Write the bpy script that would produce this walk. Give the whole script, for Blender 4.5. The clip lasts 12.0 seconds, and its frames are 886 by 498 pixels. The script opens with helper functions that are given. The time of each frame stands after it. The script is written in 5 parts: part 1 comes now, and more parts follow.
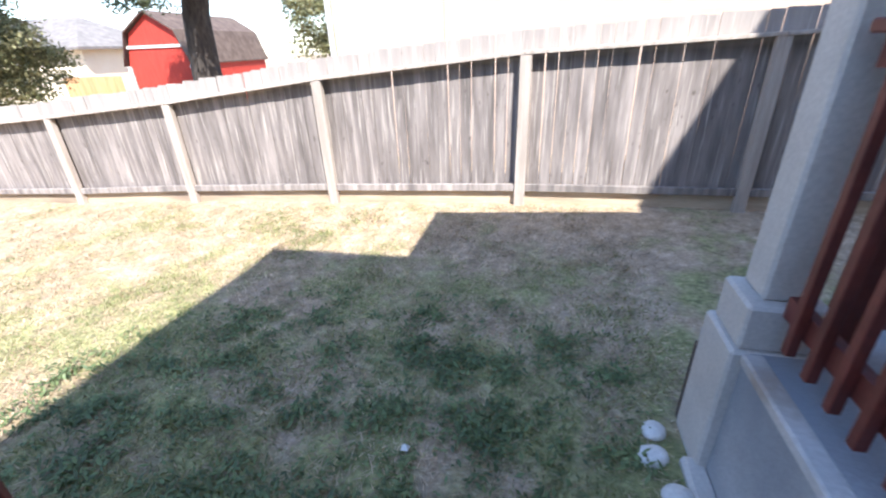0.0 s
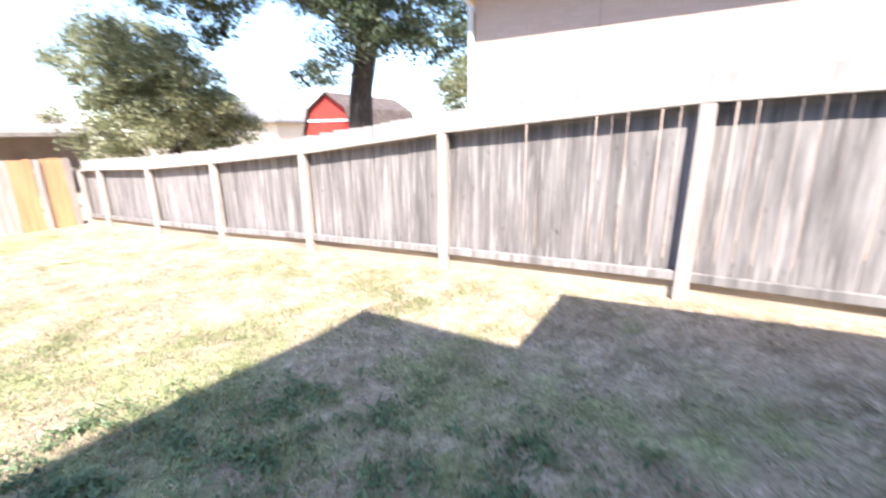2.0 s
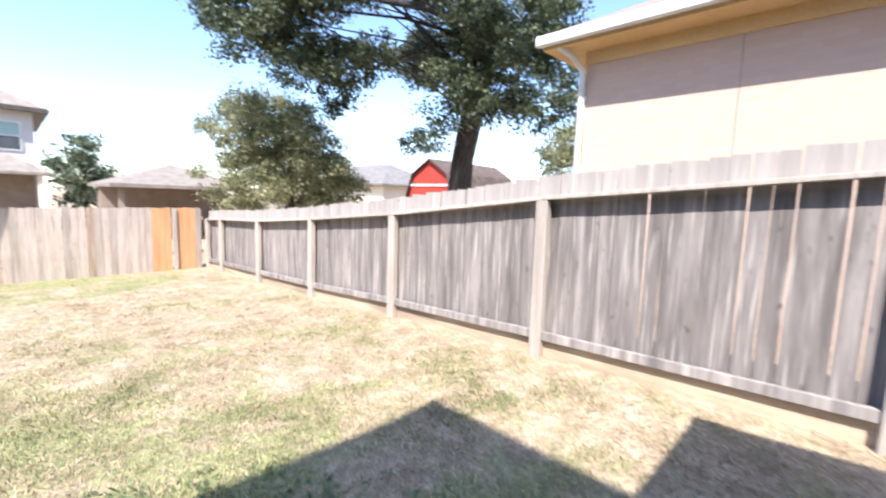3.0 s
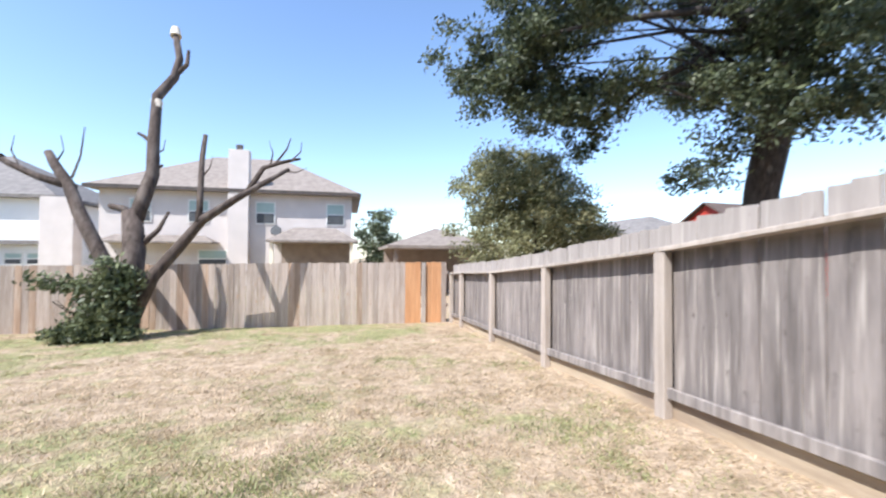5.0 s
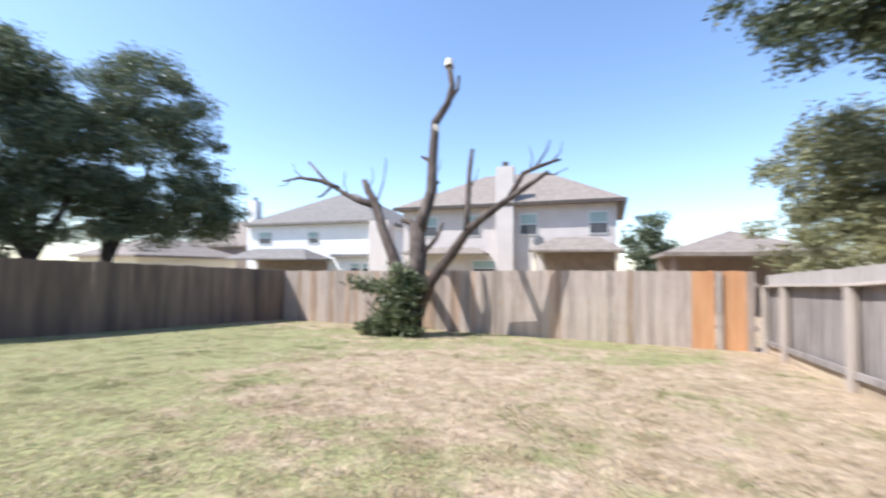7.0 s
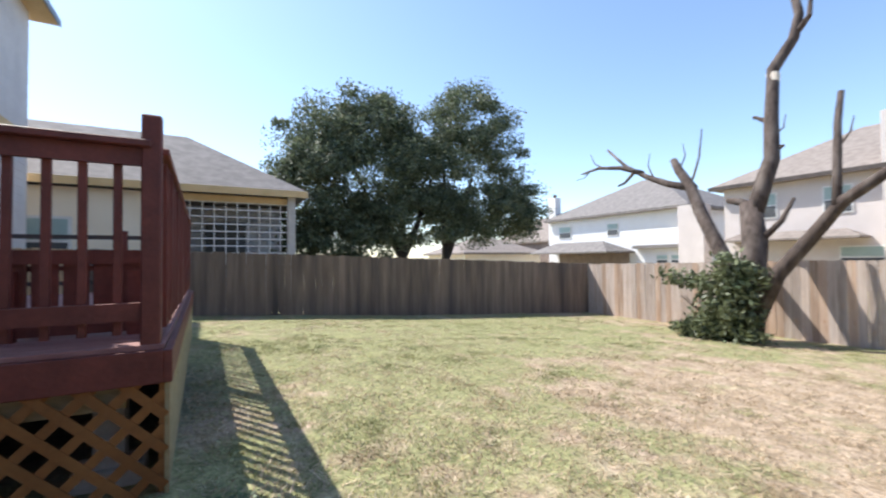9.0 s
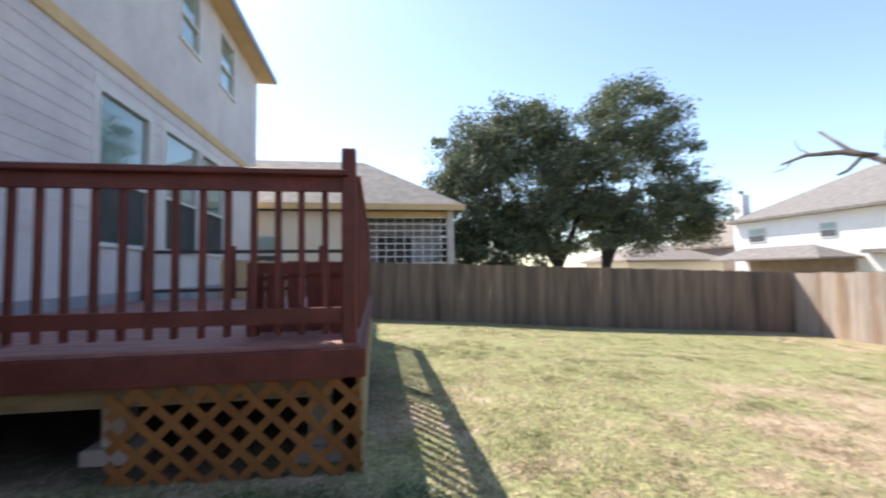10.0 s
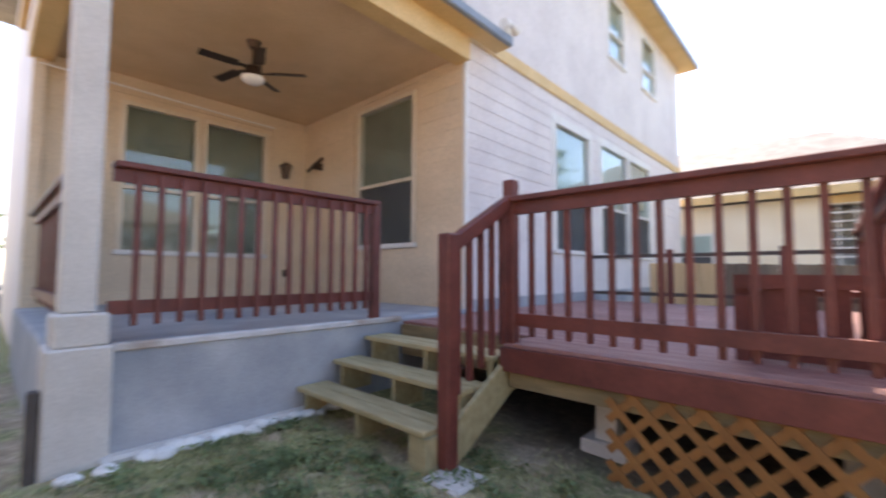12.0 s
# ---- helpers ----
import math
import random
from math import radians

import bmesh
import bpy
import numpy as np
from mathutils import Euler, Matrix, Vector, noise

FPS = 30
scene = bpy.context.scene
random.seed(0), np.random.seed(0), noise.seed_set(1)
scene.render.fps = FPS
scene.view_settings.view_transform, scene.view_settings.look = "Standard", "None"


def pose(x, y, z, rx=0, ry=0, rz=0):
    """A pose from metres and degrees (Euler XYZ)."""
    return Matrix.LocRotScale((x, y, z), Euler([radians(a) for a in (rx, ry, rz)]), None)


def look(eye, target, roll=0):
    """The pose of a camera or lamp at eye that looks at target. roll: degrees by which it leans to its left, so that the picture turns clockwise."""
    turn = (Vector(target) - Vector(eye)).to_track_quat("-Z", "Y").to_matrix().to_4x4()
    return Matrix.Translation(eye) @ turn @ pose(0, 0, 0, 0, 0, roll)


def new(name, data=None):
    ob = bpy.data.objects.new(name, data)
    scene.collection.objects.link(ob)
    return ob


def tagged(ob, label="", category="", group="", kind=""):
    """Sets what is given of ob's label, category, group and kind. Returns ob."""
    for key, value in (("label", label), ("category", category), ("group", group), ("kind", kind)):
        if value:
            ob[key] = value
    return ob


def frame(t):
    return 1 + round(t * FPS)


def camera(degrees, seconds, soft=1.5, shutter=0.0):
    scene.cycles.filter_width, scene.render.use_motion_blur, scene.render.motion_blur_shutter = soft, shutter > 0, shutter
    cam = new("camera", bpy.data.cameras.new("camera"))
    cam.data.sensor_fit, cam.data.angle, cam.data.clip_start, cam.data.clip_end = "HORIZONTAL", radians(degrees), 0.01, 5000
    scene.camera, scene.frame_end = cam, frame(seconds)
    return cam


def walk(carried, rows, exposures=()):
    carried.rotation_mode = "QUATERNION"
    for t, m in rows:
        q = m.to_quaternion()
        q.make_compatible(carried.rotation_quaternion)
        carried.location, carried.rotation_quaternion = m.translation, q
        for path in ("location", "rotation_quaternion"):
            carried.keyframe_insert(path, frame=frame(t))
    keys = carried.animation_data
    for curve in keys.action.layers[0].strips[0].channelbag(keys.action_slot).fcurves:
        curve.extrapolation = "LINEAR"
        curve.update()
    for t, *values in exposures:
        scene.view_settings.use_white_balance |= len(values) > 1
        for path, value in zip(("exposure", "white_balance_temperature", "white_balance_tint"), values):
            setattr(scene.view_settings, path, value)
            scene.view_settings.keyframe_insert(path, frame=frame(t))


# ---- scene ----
cam = camera(92.5, 12.0, soft=2.1, shutter=0.5)
PATH = [
    (0, (0.09, -0.02, 2.032), (-0.352, 1.729, 1.168), -2.3),
    (0.5, (0.02, 0.165, 1.933), (-0.516, 1.876, 1.047), -2.1),
    (1, (0.046, 0.375, 1.854), (-0.565, 2.043, 0.935), 1.3),
    (1.5, (-0.061, 0.584, 1.701), (-0.731, 2.272, 0.863), 0.2),
    (2, (-0.165, 0.882, 1.679), (-1.17, 2.531, 1.157), -0.6),
    (2.5, (-0.277, 1.12, 1.609), (-1.477, 2.66, 1.177), 0.7),
    (3, (-0.527, 1.421, 1.66), (-1.906, 2.851, 1.43), 1.9),
    (3.5, (-0.781, 1.672, 1.604), (-2.371, 2.872, 1.426), 1.2),
    (3.7, (-0.917, 1.756, 1.597), (-2.612, 2.815, 1.511), 0.9),
    (5.3, (-2.108, 2.546, 1.313), (-4.083, 2.859, 1.268), 0.3),
    (5.5, (-2.206, 2.538, 1.296), (-4.191, 2.768, 1.205), 0.3),
    (6, (-2.495, 2.521, 1.284), (-4.493, 2.597, 1.301), 0.2),
    (6.5, (-2.707, 2.524, 1.252), (-4.697, 2.325, 1.287), -0.1),
    (7, (-2.862, 2.431, 1.251), (-4.717, 1.69, 1.335), 0.6),
    (7.5, (-2.883, 2.372, 1.24), (-4.497, 1.196, 1.349), 0.8),
    (7.7, (-2.887, 2.355, 1.232), (-4.387, 1.036, 1.331), 0.8),
    (9.5, (-2.945, 2.184, 1.255), (-3.665, 0.32, 1.33), -1.1),
    (10, (-2.86, 2.197, 1.26), (-3.175, 0.224, 1.362), -0.8),
    (10.5, (-2.746, 2.125, 1.276), (-2.693, 0.127, 1.362), -0.3),
    (11, (-2.574, 2.112, 1.294), (-2.124, 0.166, 1.405), -1.2),
    (11.5, (-2.486, 2.117, 1.295), (-1.563, 0.348, 1.426), -1.7),
    (12, (-2.428, 2.135, 1.334), (-1.074, 0.667, 1.446), 0.2),
]
EXPOSURE = [(0, 1.85, 6100, 13), (1.0, 1.85, 6100, 13), (1.5, 1.96, 6100, 13), (2.0, 2.08, 6100, 13), (2.5, 1.84, 6100, 13), (3.0, 1.62, 6100, 13), (5.3, 1.15, 6050, 12), (7.7, 1.1, 6050, 12),
            (9.5, 1.12, 6500, 12), (10.5, 1.5, 6900, 13), (11, 1.6, 7100, 14), (11.5, 1.8, 7400, 16), (12, 2.35, 7500, 19)]
walk(cam, [(t, look(eye, target, roll)) for t, eye, target, roll in PATH], EXPOSURE)

# ---- world, sun, exposure ----
SUN_TO = Vector((-0.43, 0.685, -1.0)).normalized()
world = bpy.data.worlds.new("sky")
scene.world = world
world.use_nodes = True
wn = world.node_tree.nodes
sky = wn.new("ShaderNodeTexSky")
sky.sky_type = "NISHITA"
sky.sun_disc = False
sky.sun_elevation = radians(50.5)
sky.sun_rotation = radians(147)
sky.air_density, sky.dust_density, sky.ozone_density = 1.0, 0.45, 2.0
wn["Background"].inputs["Strength"].default_value = 0.128
world.node_tree.links.new(sky.outputs[0], wn["Background"].inputs["Color"])
sun = new("sun", bpy.data.lights.new("sun", "SUN"))
sun.data.energy, sun.data.angle, sun.data.color = 3.7, radians(0.5), (1.0, 0.95, 0.86)
sun.matrix_world = look((10, -14, 22), Vector((10, -14, 22)) + SUN_TO)


# ---- materials ----
def mat(name, a, b, scale=4.0, rough=0.8, bump=0.15, stretch=(1, 1, 1), metal=0.0, per_piece=0.0, fine=60.0, c=None, island=False):
    """A surface that wanders between colours a and b, with fine grain, stains (c) and relief."""
    m = bpy.data.materials.new(name)
    m.use_nodes = True
    nt = m.node_tree
    N, L = nt.nodes, nt.links.new
    p = N["Principled BSDF"]
    co = N.new("ShaderNodeTexCoord")
    mp = N.new("ShaderNodeMapping")
    mp.inputs["Scale"].default_value = stretch
    geo = N.new("ShaderNodeNewGeometry")
    L(geo.outputs["Position"], mp.inputs["Vector"])
    n1 = N.new("ShaderNodeTexNoise")
    n1.inputs["Scale"].default_value, n1.inputs["Detail"].default_value = scale, 6
    n2 = N.new("ShaderNodeTexNoise")
    n2.inputs["Scale"].default_value, n2.inputs["Detail"].default_value = fine, 3
    L(mp.outputs[0], n1.inputs["Vector"])
    L(mp.outputs[0], n2.inputs["Vector"])
    ramp = N.new("ShaderNodeValToRGB")
    ramp.color_ramp.elements[0].position, ramp.color_ramp.elements[1].position = 0.32, 0.68
    ramp.color_ramp.elements[0].color, ramp.color_ramp.elements[1].color = (*a, 1), (*b, 1)
    L(n1.outputs["Fac"], ramp.inputs["Fac"])
    out = ramp.outputs[0]
    grain = N.new("ShaderNodeMix")
    grain.data_type, grain.blend_type = "RGBA", "MULTIPLY"
    grain.inputs["Factor"].default_value = 0.55
    gr = N.new("ShaderNodeMapRange")
    gr.inputs["To Min"].default_value, gr.inputs["To Max"].default_value = 0.6, 1.35
    L(n2.outputs["Fac"], gr.inputs["Value"])
    L(out, grain.inputs["A"])
    L(gr.outputs[0], grain.inputs["B"])
    out = grain.outputs["Result"]
    if c:
        n3 = N.new("ShaderNodeTexNoise")
        n3.inputs["Scale"].default_value, n3.inputs["Detail"].default_value = scale * 0.37, 5
        L(mp.outputs[0], n3.inputs["Vector"])
        r3 = N.new("ShaderNodeMapRange")
        r3.inputs["From Min"].default_value, r3.inputs["From Max"].default_value = 0.5, 0.68
        L(n3.outputs["Fac"], r3.inputs["Value"])
        mx = N.new("ShaderNodeMix")
        mx.data_type = "RGBA"
        mx.inputs["B"].default_value = (*c, 1)
        L(r3.outputs[0], mx.inputs["Factor"])
        L(out, mx.inputs["A"])
        out = mx.outputs["Result"]
    if per_piece:
        info = geo if island else N.new("ShaderNodeObjectInfo")
        pr = N.new("ShaderNodeMapRange")
        pr.inputs["To Min"].default_value, pr.inputs["To Max"].default_value = 1 - per_piece, 1 + per_piece
        L(info.outputs["Random Per Island" if island else "Random"], pr.inputs["Value"])
        hs = N.new("ShaderNodeHueSaturation")
        L(pr.outputs[0], hs.inputs["Value"])
        L(out, hs.inputs["Color"])
        out = hs.outputs[0]
    L(out, p.inputs["Base Color"])
    p.inputs["Roughness"].default_value, p.inputs["Metallic"].default_value = rough, metal
    if bump:
        bp = N.new("ShaderNodeBump")
        bp.inputs["Strength"].default_value, bp.inputs["Distance"].default_value = bump, 0.01
        L(n2.outputs["Fac"], bp.inputs["Height"])
        L(bp.outputs[0], p.inputs["Normal"])
    return m


def leaf_mat(name, a, b):
    m = mat(name, a, b, 2.0, 0.52, 0, fine=20, per_piece=0.45, island=True)
    nt = m.node_tree
    p = nt.nodes["Principled BSDF"]
    tr = nt.nodes.new("ShaderNodeBsdfTranslucent")
    mx = nt.nodes.new("ShaderNodeMixShader")
    mx.inputs[0].default_value = 0.3
    col = p.inputs["Base Color"].links[0].from_socket
    nt.links.new(col, tr.inputs["Color"])
    nt.links.new(p.outputs[0], mx.inputs[1])
    nt.links.new(tr.outputs[0], mx.inputs[2])
    nt.links.new(mx.outputs[0], nt.nodes["Material Output"].inputs["Surface"])
    return m


GREY = (7, 7, 0.6)
M_FENCE = mat("weathered_fence", (0.185, 0.163, 0.15), (0.372, 0.330, 0.303), 2.2, 0.85, 0.4, GREY, per_piece=0.22, fine=24, c=(0.13, 0.115, 0.11))
def plank_mat(name, a, b, pale, knot, pale_top=None, edge=0.83):
    """Weathered boards: long streaks, pale raised grain, dark knots, and tops paler above the edge."""
    m = mat(name, a, b, 2.2, 0.88, 0.5, (5, 5, 0.5), per_piece=0.22, fine=14)
    N, L = m.node_tree.nodes, m.node_tree.links.new
    p = N["Principled BSDF"]
    out = p.inputs["Base Color"].links[0].from_socket
    geo = N.new("ShaderNodeNewGeometry")

    def field(scale, stretch, lo, hi):
        mp = N.new("ShaderNodeMapping")
        mp.inputs["Scale"].default_value = stretch
        L(geo.outputs["Position"], mp.inputs["Vector"])
        t = N.new("ShaderNodeTexNoise")
        t.inputs["Scale"].default_value, t.inputs["Detail"].default_value = scale, 5
        L(mp.outputs[0], t.inputs["Vector"])
        r = N.new("ShaderNodeMapRange")
        r.inputs["From Min"].default_value, r.inputs["From Max"].default_value = lo, hi
        L(t.outputs["Fac"], r.inputs["Value"])
        return r.outputs[0]

    def over(under, colour, fac):
        x = N.new("ShaderNodeMix")
        x.data_type = "RGBA"
        x.inputs["B"].default_value = (*colour, 1)
        L(under, x.inputs["A"])
        L(fac, x.inputs["Factor"])
        return x.outputs["Result"]

    out = over(out, pale, field(1.0, (26, 26, 1.3), 0.56, 0.72))
    out = over(out, knot, field(1.0, (17, 17, 7), 0.64, 0.74))
    if pale_top:
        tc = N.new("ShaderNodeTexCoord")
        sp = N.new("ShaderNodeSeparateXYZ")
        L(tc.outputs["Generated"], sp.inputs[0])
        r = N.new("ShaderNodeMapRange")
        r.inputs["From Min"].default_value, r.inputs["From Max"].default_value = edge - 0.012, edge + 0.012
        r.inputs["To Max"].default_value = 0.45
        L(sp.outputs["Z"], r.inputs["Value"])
        out = over(out, pale_top, r.outputs[0])
    L(out, p.inputs["Base Color"])
    return m


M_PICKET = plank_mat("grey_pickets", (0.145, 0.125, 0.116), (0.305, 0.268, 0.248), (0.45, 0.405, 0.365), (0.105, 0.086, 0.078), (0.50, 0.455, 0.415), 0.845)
M_KICK = mat("dusty_kick_board", (0.36, 0.285, 0.20), (0.50, 0.41, 0.30), 2.0, 0.9, 0.3, (0.8, 7, 7), per_piece=0.12, fine=20, c=(0.26, 0.20, 0.15))
M_POST = mat("fence_post_wood", (0.36, 0.305, 0.26), (0.50, 0.435, 0.38), 2.0, 0.85, 0.3, GREY, per_piece=0.1, fine=24)
M_WEST = plank_mat("tan_fence", (0.36, 0.285, 0.235), (0.50, 0.42, 0.365), (0.56, 0.49, 0.43), (0.44, 0.285, 0.18))
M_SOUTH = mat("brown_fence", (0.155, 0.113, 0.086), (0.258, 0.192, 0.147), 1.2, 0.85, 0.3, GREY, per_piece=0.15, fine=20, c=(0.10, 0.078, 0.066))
M_RUST = plank_mat("rust_stained_fence", (0.37, 0.25, 0.175), (0.49, 0.36, 0.27), (0.55, 0.46, 0.38), (0.42, 0.23, 0.12))
M_CEDAR = mat("new_cedar", (0.52, 0.255, 0.115), (0.64, 0.345, 0.17), 2.0, 0.75, 0.2, GREY, per_piece=0.08, fine=20)
M_PALE = mat("pale_cedar", (0.60, 0.40, 0.22), (0.70, 0.49, 0.29), 2.0, 0.8, 0.2, GREY, per_piece=0.08, fine=20)
M_CAR = mat("dark_car_paint", (0.03, 0.032, 0.036), (0.045, 0.047, 0.052), 1.0, 0.3, 0.0)
M_RED = mat("red_deck_stain", (0.098, 0.021, 0.016), (0.165, 0.038, 0.028), 5, 0.55, 0.2, fine=40, per_piece=0.1)
M_DECK = mat("red_deck_boards", (0.22, 0.10, 0.09), (0.34, 0.18, 0.16), 3, 0.7, 0.25, (1, 5, 1), fine=30, per_piece=0.12)
M_PINE = mat("treated_pine", (0.30, 0.245, 0.125), (0.42, 0.352, 0.20), 3, 0.75, 0.2, (1, 6, 6), fine=30, per_piece=0.08)
M_BEAM = mat("dark_pine_beam", (0.17, 0.125, 0.065), (0.27, 0.205, 0.11), 3, 0.8, 0.25, (1, 6, 6), fine=30)
M_LATT = mat("cedar_lattice", (0.205, 0.080, 0.018), (0.285, 0.122, 0.032), 4, 0.7, 0.2, fine=40, per_piece=0.1)
M_CONC = mat("porch_concrete", (0.30, 0.31, 0.33), (0.42, 0.43, 0.44), 2.5, 0.85, 0.3, fine=70, c=(0.22, 0.24, 0.27))
M_LIP = mat("chipped_mortar", (0.46, 0.45, 0.44), (0.60, 0.58, 0.56), 5, 0.9, 0.5, fine=50, c=(0.27, 0.195, 0.14))
M_CAP = mat("painted_concrete_trim", (0.49, 0.46, 0.42), (0.58, 0.545, 0.50), 3, 0.75, 0.2, fine=60)
M_SIDE = mat("white_siding", (0.60, 0.56, 0.55), (0.70, 0.66, 0.64), 1.5, 0.7, 0.15, fine=30, per_piece=0.03)
M_TANW = mat("tan_porch_siding", (0.61, 0.485, 0.34), (0.69, 0.56, 0.405), 1.5, 0.7, 0.15, fine=30, per_piece=0.03)
M_SOFF = mat("tan_soffit", (0.60, 0.42, 0.20), (0.68, 0.49, 0.25), 2, 0.7, 0.08, fine=30)
M_CEIL = mat("porch_ceiling", (0.57, 0.40, 0.24), (0.65, 0.47, 0.30), 2, 0.75, 0.1, fine=40)
M_GUTT = mat("slate_gutter", (0.16, 0.20, 0.25), (0.22, 0.26, 0.31), 2, 0.45, 0.05)
M_SHING = mat("grey_shingles", (0.155, 0.14, 0.13), (0.235, 0.215, 0.20), 3, 0.9, 0.5, fine=30)
M_SHINGB = mat("brown_shingles", (0.205, 0.17, 0.145), (0.285, 0.243, 0.21), 3, 0.9, 0.5, fine=30)
M_FRAME = mat("white_window_frame", (0.66, 0.65, 0.62), (0.74, 0.73, 0.70), 3, 0.5, 0.03)
M_TANF = mat("tan_window_frame", (0.62, 0.54, 0.42), (0.70, 0.61, 0.48), 3, 0.55, 0.03)
M_BLIND = mat("closed_blind", (0.30, 0.40, 0.38), (0.36, 0.46, 0.43), 2, 0.6, 0.05)
M_SHADE = mat("drab_blind", (0.27, 0.26, 0.20), (0.33, 0.32, 0.25), 2, 0.6, 0.05)
M_SCREEN = mat("dark_insect_screen", (0.05, 0.055, 0.06), (0.08, 0.085, 0.09), 3, 0.6, 0.05)
M_BEIGE = mat("beige_stucco", (0.56, 0.505, 0.475), (0.64, 0.58, 0.545), 1, 0.85, 0.1)
M_WHITEW = mat("white_stucco", (0.72, 0.72, 0.72), (0.78, 0.78, 0.78), 1, 0.8, 0.1)
M_CREAM = mat("cream_wall", (0.78, 0.68, 0.52), (0.84, 0.75, 0.60), 1, 0.8, 0.1)
M_BROWN = mat("brown_brick_far", (0.26, 0.20, 0.17), (0.34, 0.27, 0.22), 2, 0.9, 0.2)
M_REDW = mat("red_shed_paint", (0.40, 0.035, 0.022), (0.50, 0.055, 0.035), 2, 0.7, 0.15, (8, 8, 1), fine=10)
M_SHEDR = mat("dark_brown_shingles", (0.085, 0.058, 0.047), (0.145, 0.105, 0.085), 3, 0.9, 0.5, fine=30)
M_DARK = mat("dark_trim", (0.05, 0.04, 0.035), (0.09, 0.07, 0.06), 3, 0.7, 0.1)
M_BARK = mat("oak_bark", (0.030, 0.025, 0.022), (0.075, 0.062, 0.053), 5, 0.95, 0.8, (3, 3, 0.8), fine=20)
M_DEAD = mat("dead_wood", (0.045, 0.032, 0.026), (0.11, 0.082, 0.067), 4, 0.95, 0.8, (3, 3, 0.8), fine=18, c=(0.16, 0.13, 0.11))
M_CUT = mat("pale_cut_wood", (0.66, 0.56, 0.42), (0.74, 0.66, 0.54), 6, 0.8, 0.2)
M_METAL = mat("dark_bronze", (0.055, 0.035, 0.025), (0.08, 0.05, 0.035), 4, 0.4, 0.05, metal=0.6)
M_ROCK = mat("pale_limestone", (0.60, 0.58, 0.54), (0.78, 0.76, 0.72), 8, 0.9, 0.5)
M_OPAL = mat("opal_glass", (0.78, 0.76, 0.70), (0.82, 0.80, 0.75), 3, 0.25, 0)
M_WIRE = mat("white_wire", (0.7, 0.7, 0.7), (0.76, 0.76, 0.76), 4, 0.5, 0)
M_LEAF_OAK = leaf_mat("oak_leaves", (0.048, 0.066, 0.032), (0.13, 0.15, 0.072))
M_LEAF_LIG = leaf_mat("broad_leaves", (0.15, 0.165, 0.075), (0.34, 0.32, 0.165))
M_LEAF_SO = leaf_mat("cedar_elm_leaves", (0.07, 0.10, 0.052), (0.195, 0.22, 0.13))
M_LEAF_BUSH = leaf_mat("sucker_leaves", (0.075, 0.105, 0.05), (0.20, 0.22, 0.115))

M_GLASS = bpy.data.materials.new("window_glass")
M_GLASS.use_nodes = True
gp = M_GLASS.node_tree.nodes["Principled BSDF"]
gp.inputs["Base Color"].default_value = (0.86, 0.95, 0.95, 1)
gp.inputs["Roughness"].default_value, gp.inputs["Transmission Weight"].default_value = 0.02, 1.0

# cream brick of the house beyond the fence
M_BRICK = mat("cream_brick", (0.60, 0.46, 0.36), (0.70, 0.56, 0.45), 2, 0.9, 0.2)
nt = M_BRICK.node_tree
bt = nt.nodes.new("ShaderNodeTexBrick")
bt.inputs["Scale"].default_value = 1.0
bt.inputs["Brick Width"].default_value, bt.inputs["Row Height"].default_value, bt.inputs["Mortar Size"].default_value = 0.2, 0.075, 0.006
bt.inputs["Color1"].default_value, bt.inputs["Color2"].default_value, bt.inputs["Mortar"].default_value = (0.55, 0.405, 0.315, 1), (0.59, 0.445, 0.355, 1), (0.53, 0.42, 0.345, 1)
bg = nt.nodes.new("ShaderNodeNewGeometry")
bm_ = nt.nodes.new("ShaderNodeMapping")
bm_.inputs["Rotation"].default_value = (radians(-90), 0, 0)
nt.links.new(bg.outputs["Position"], bm_.inputs["Vector"])
nt.links.new(bm_.outputs[0], bt.inputs["Vector"])
nt.links.new(bt.outputs["Color"], nt.nodes["Principled BSDF"].inputs["Base Color"])


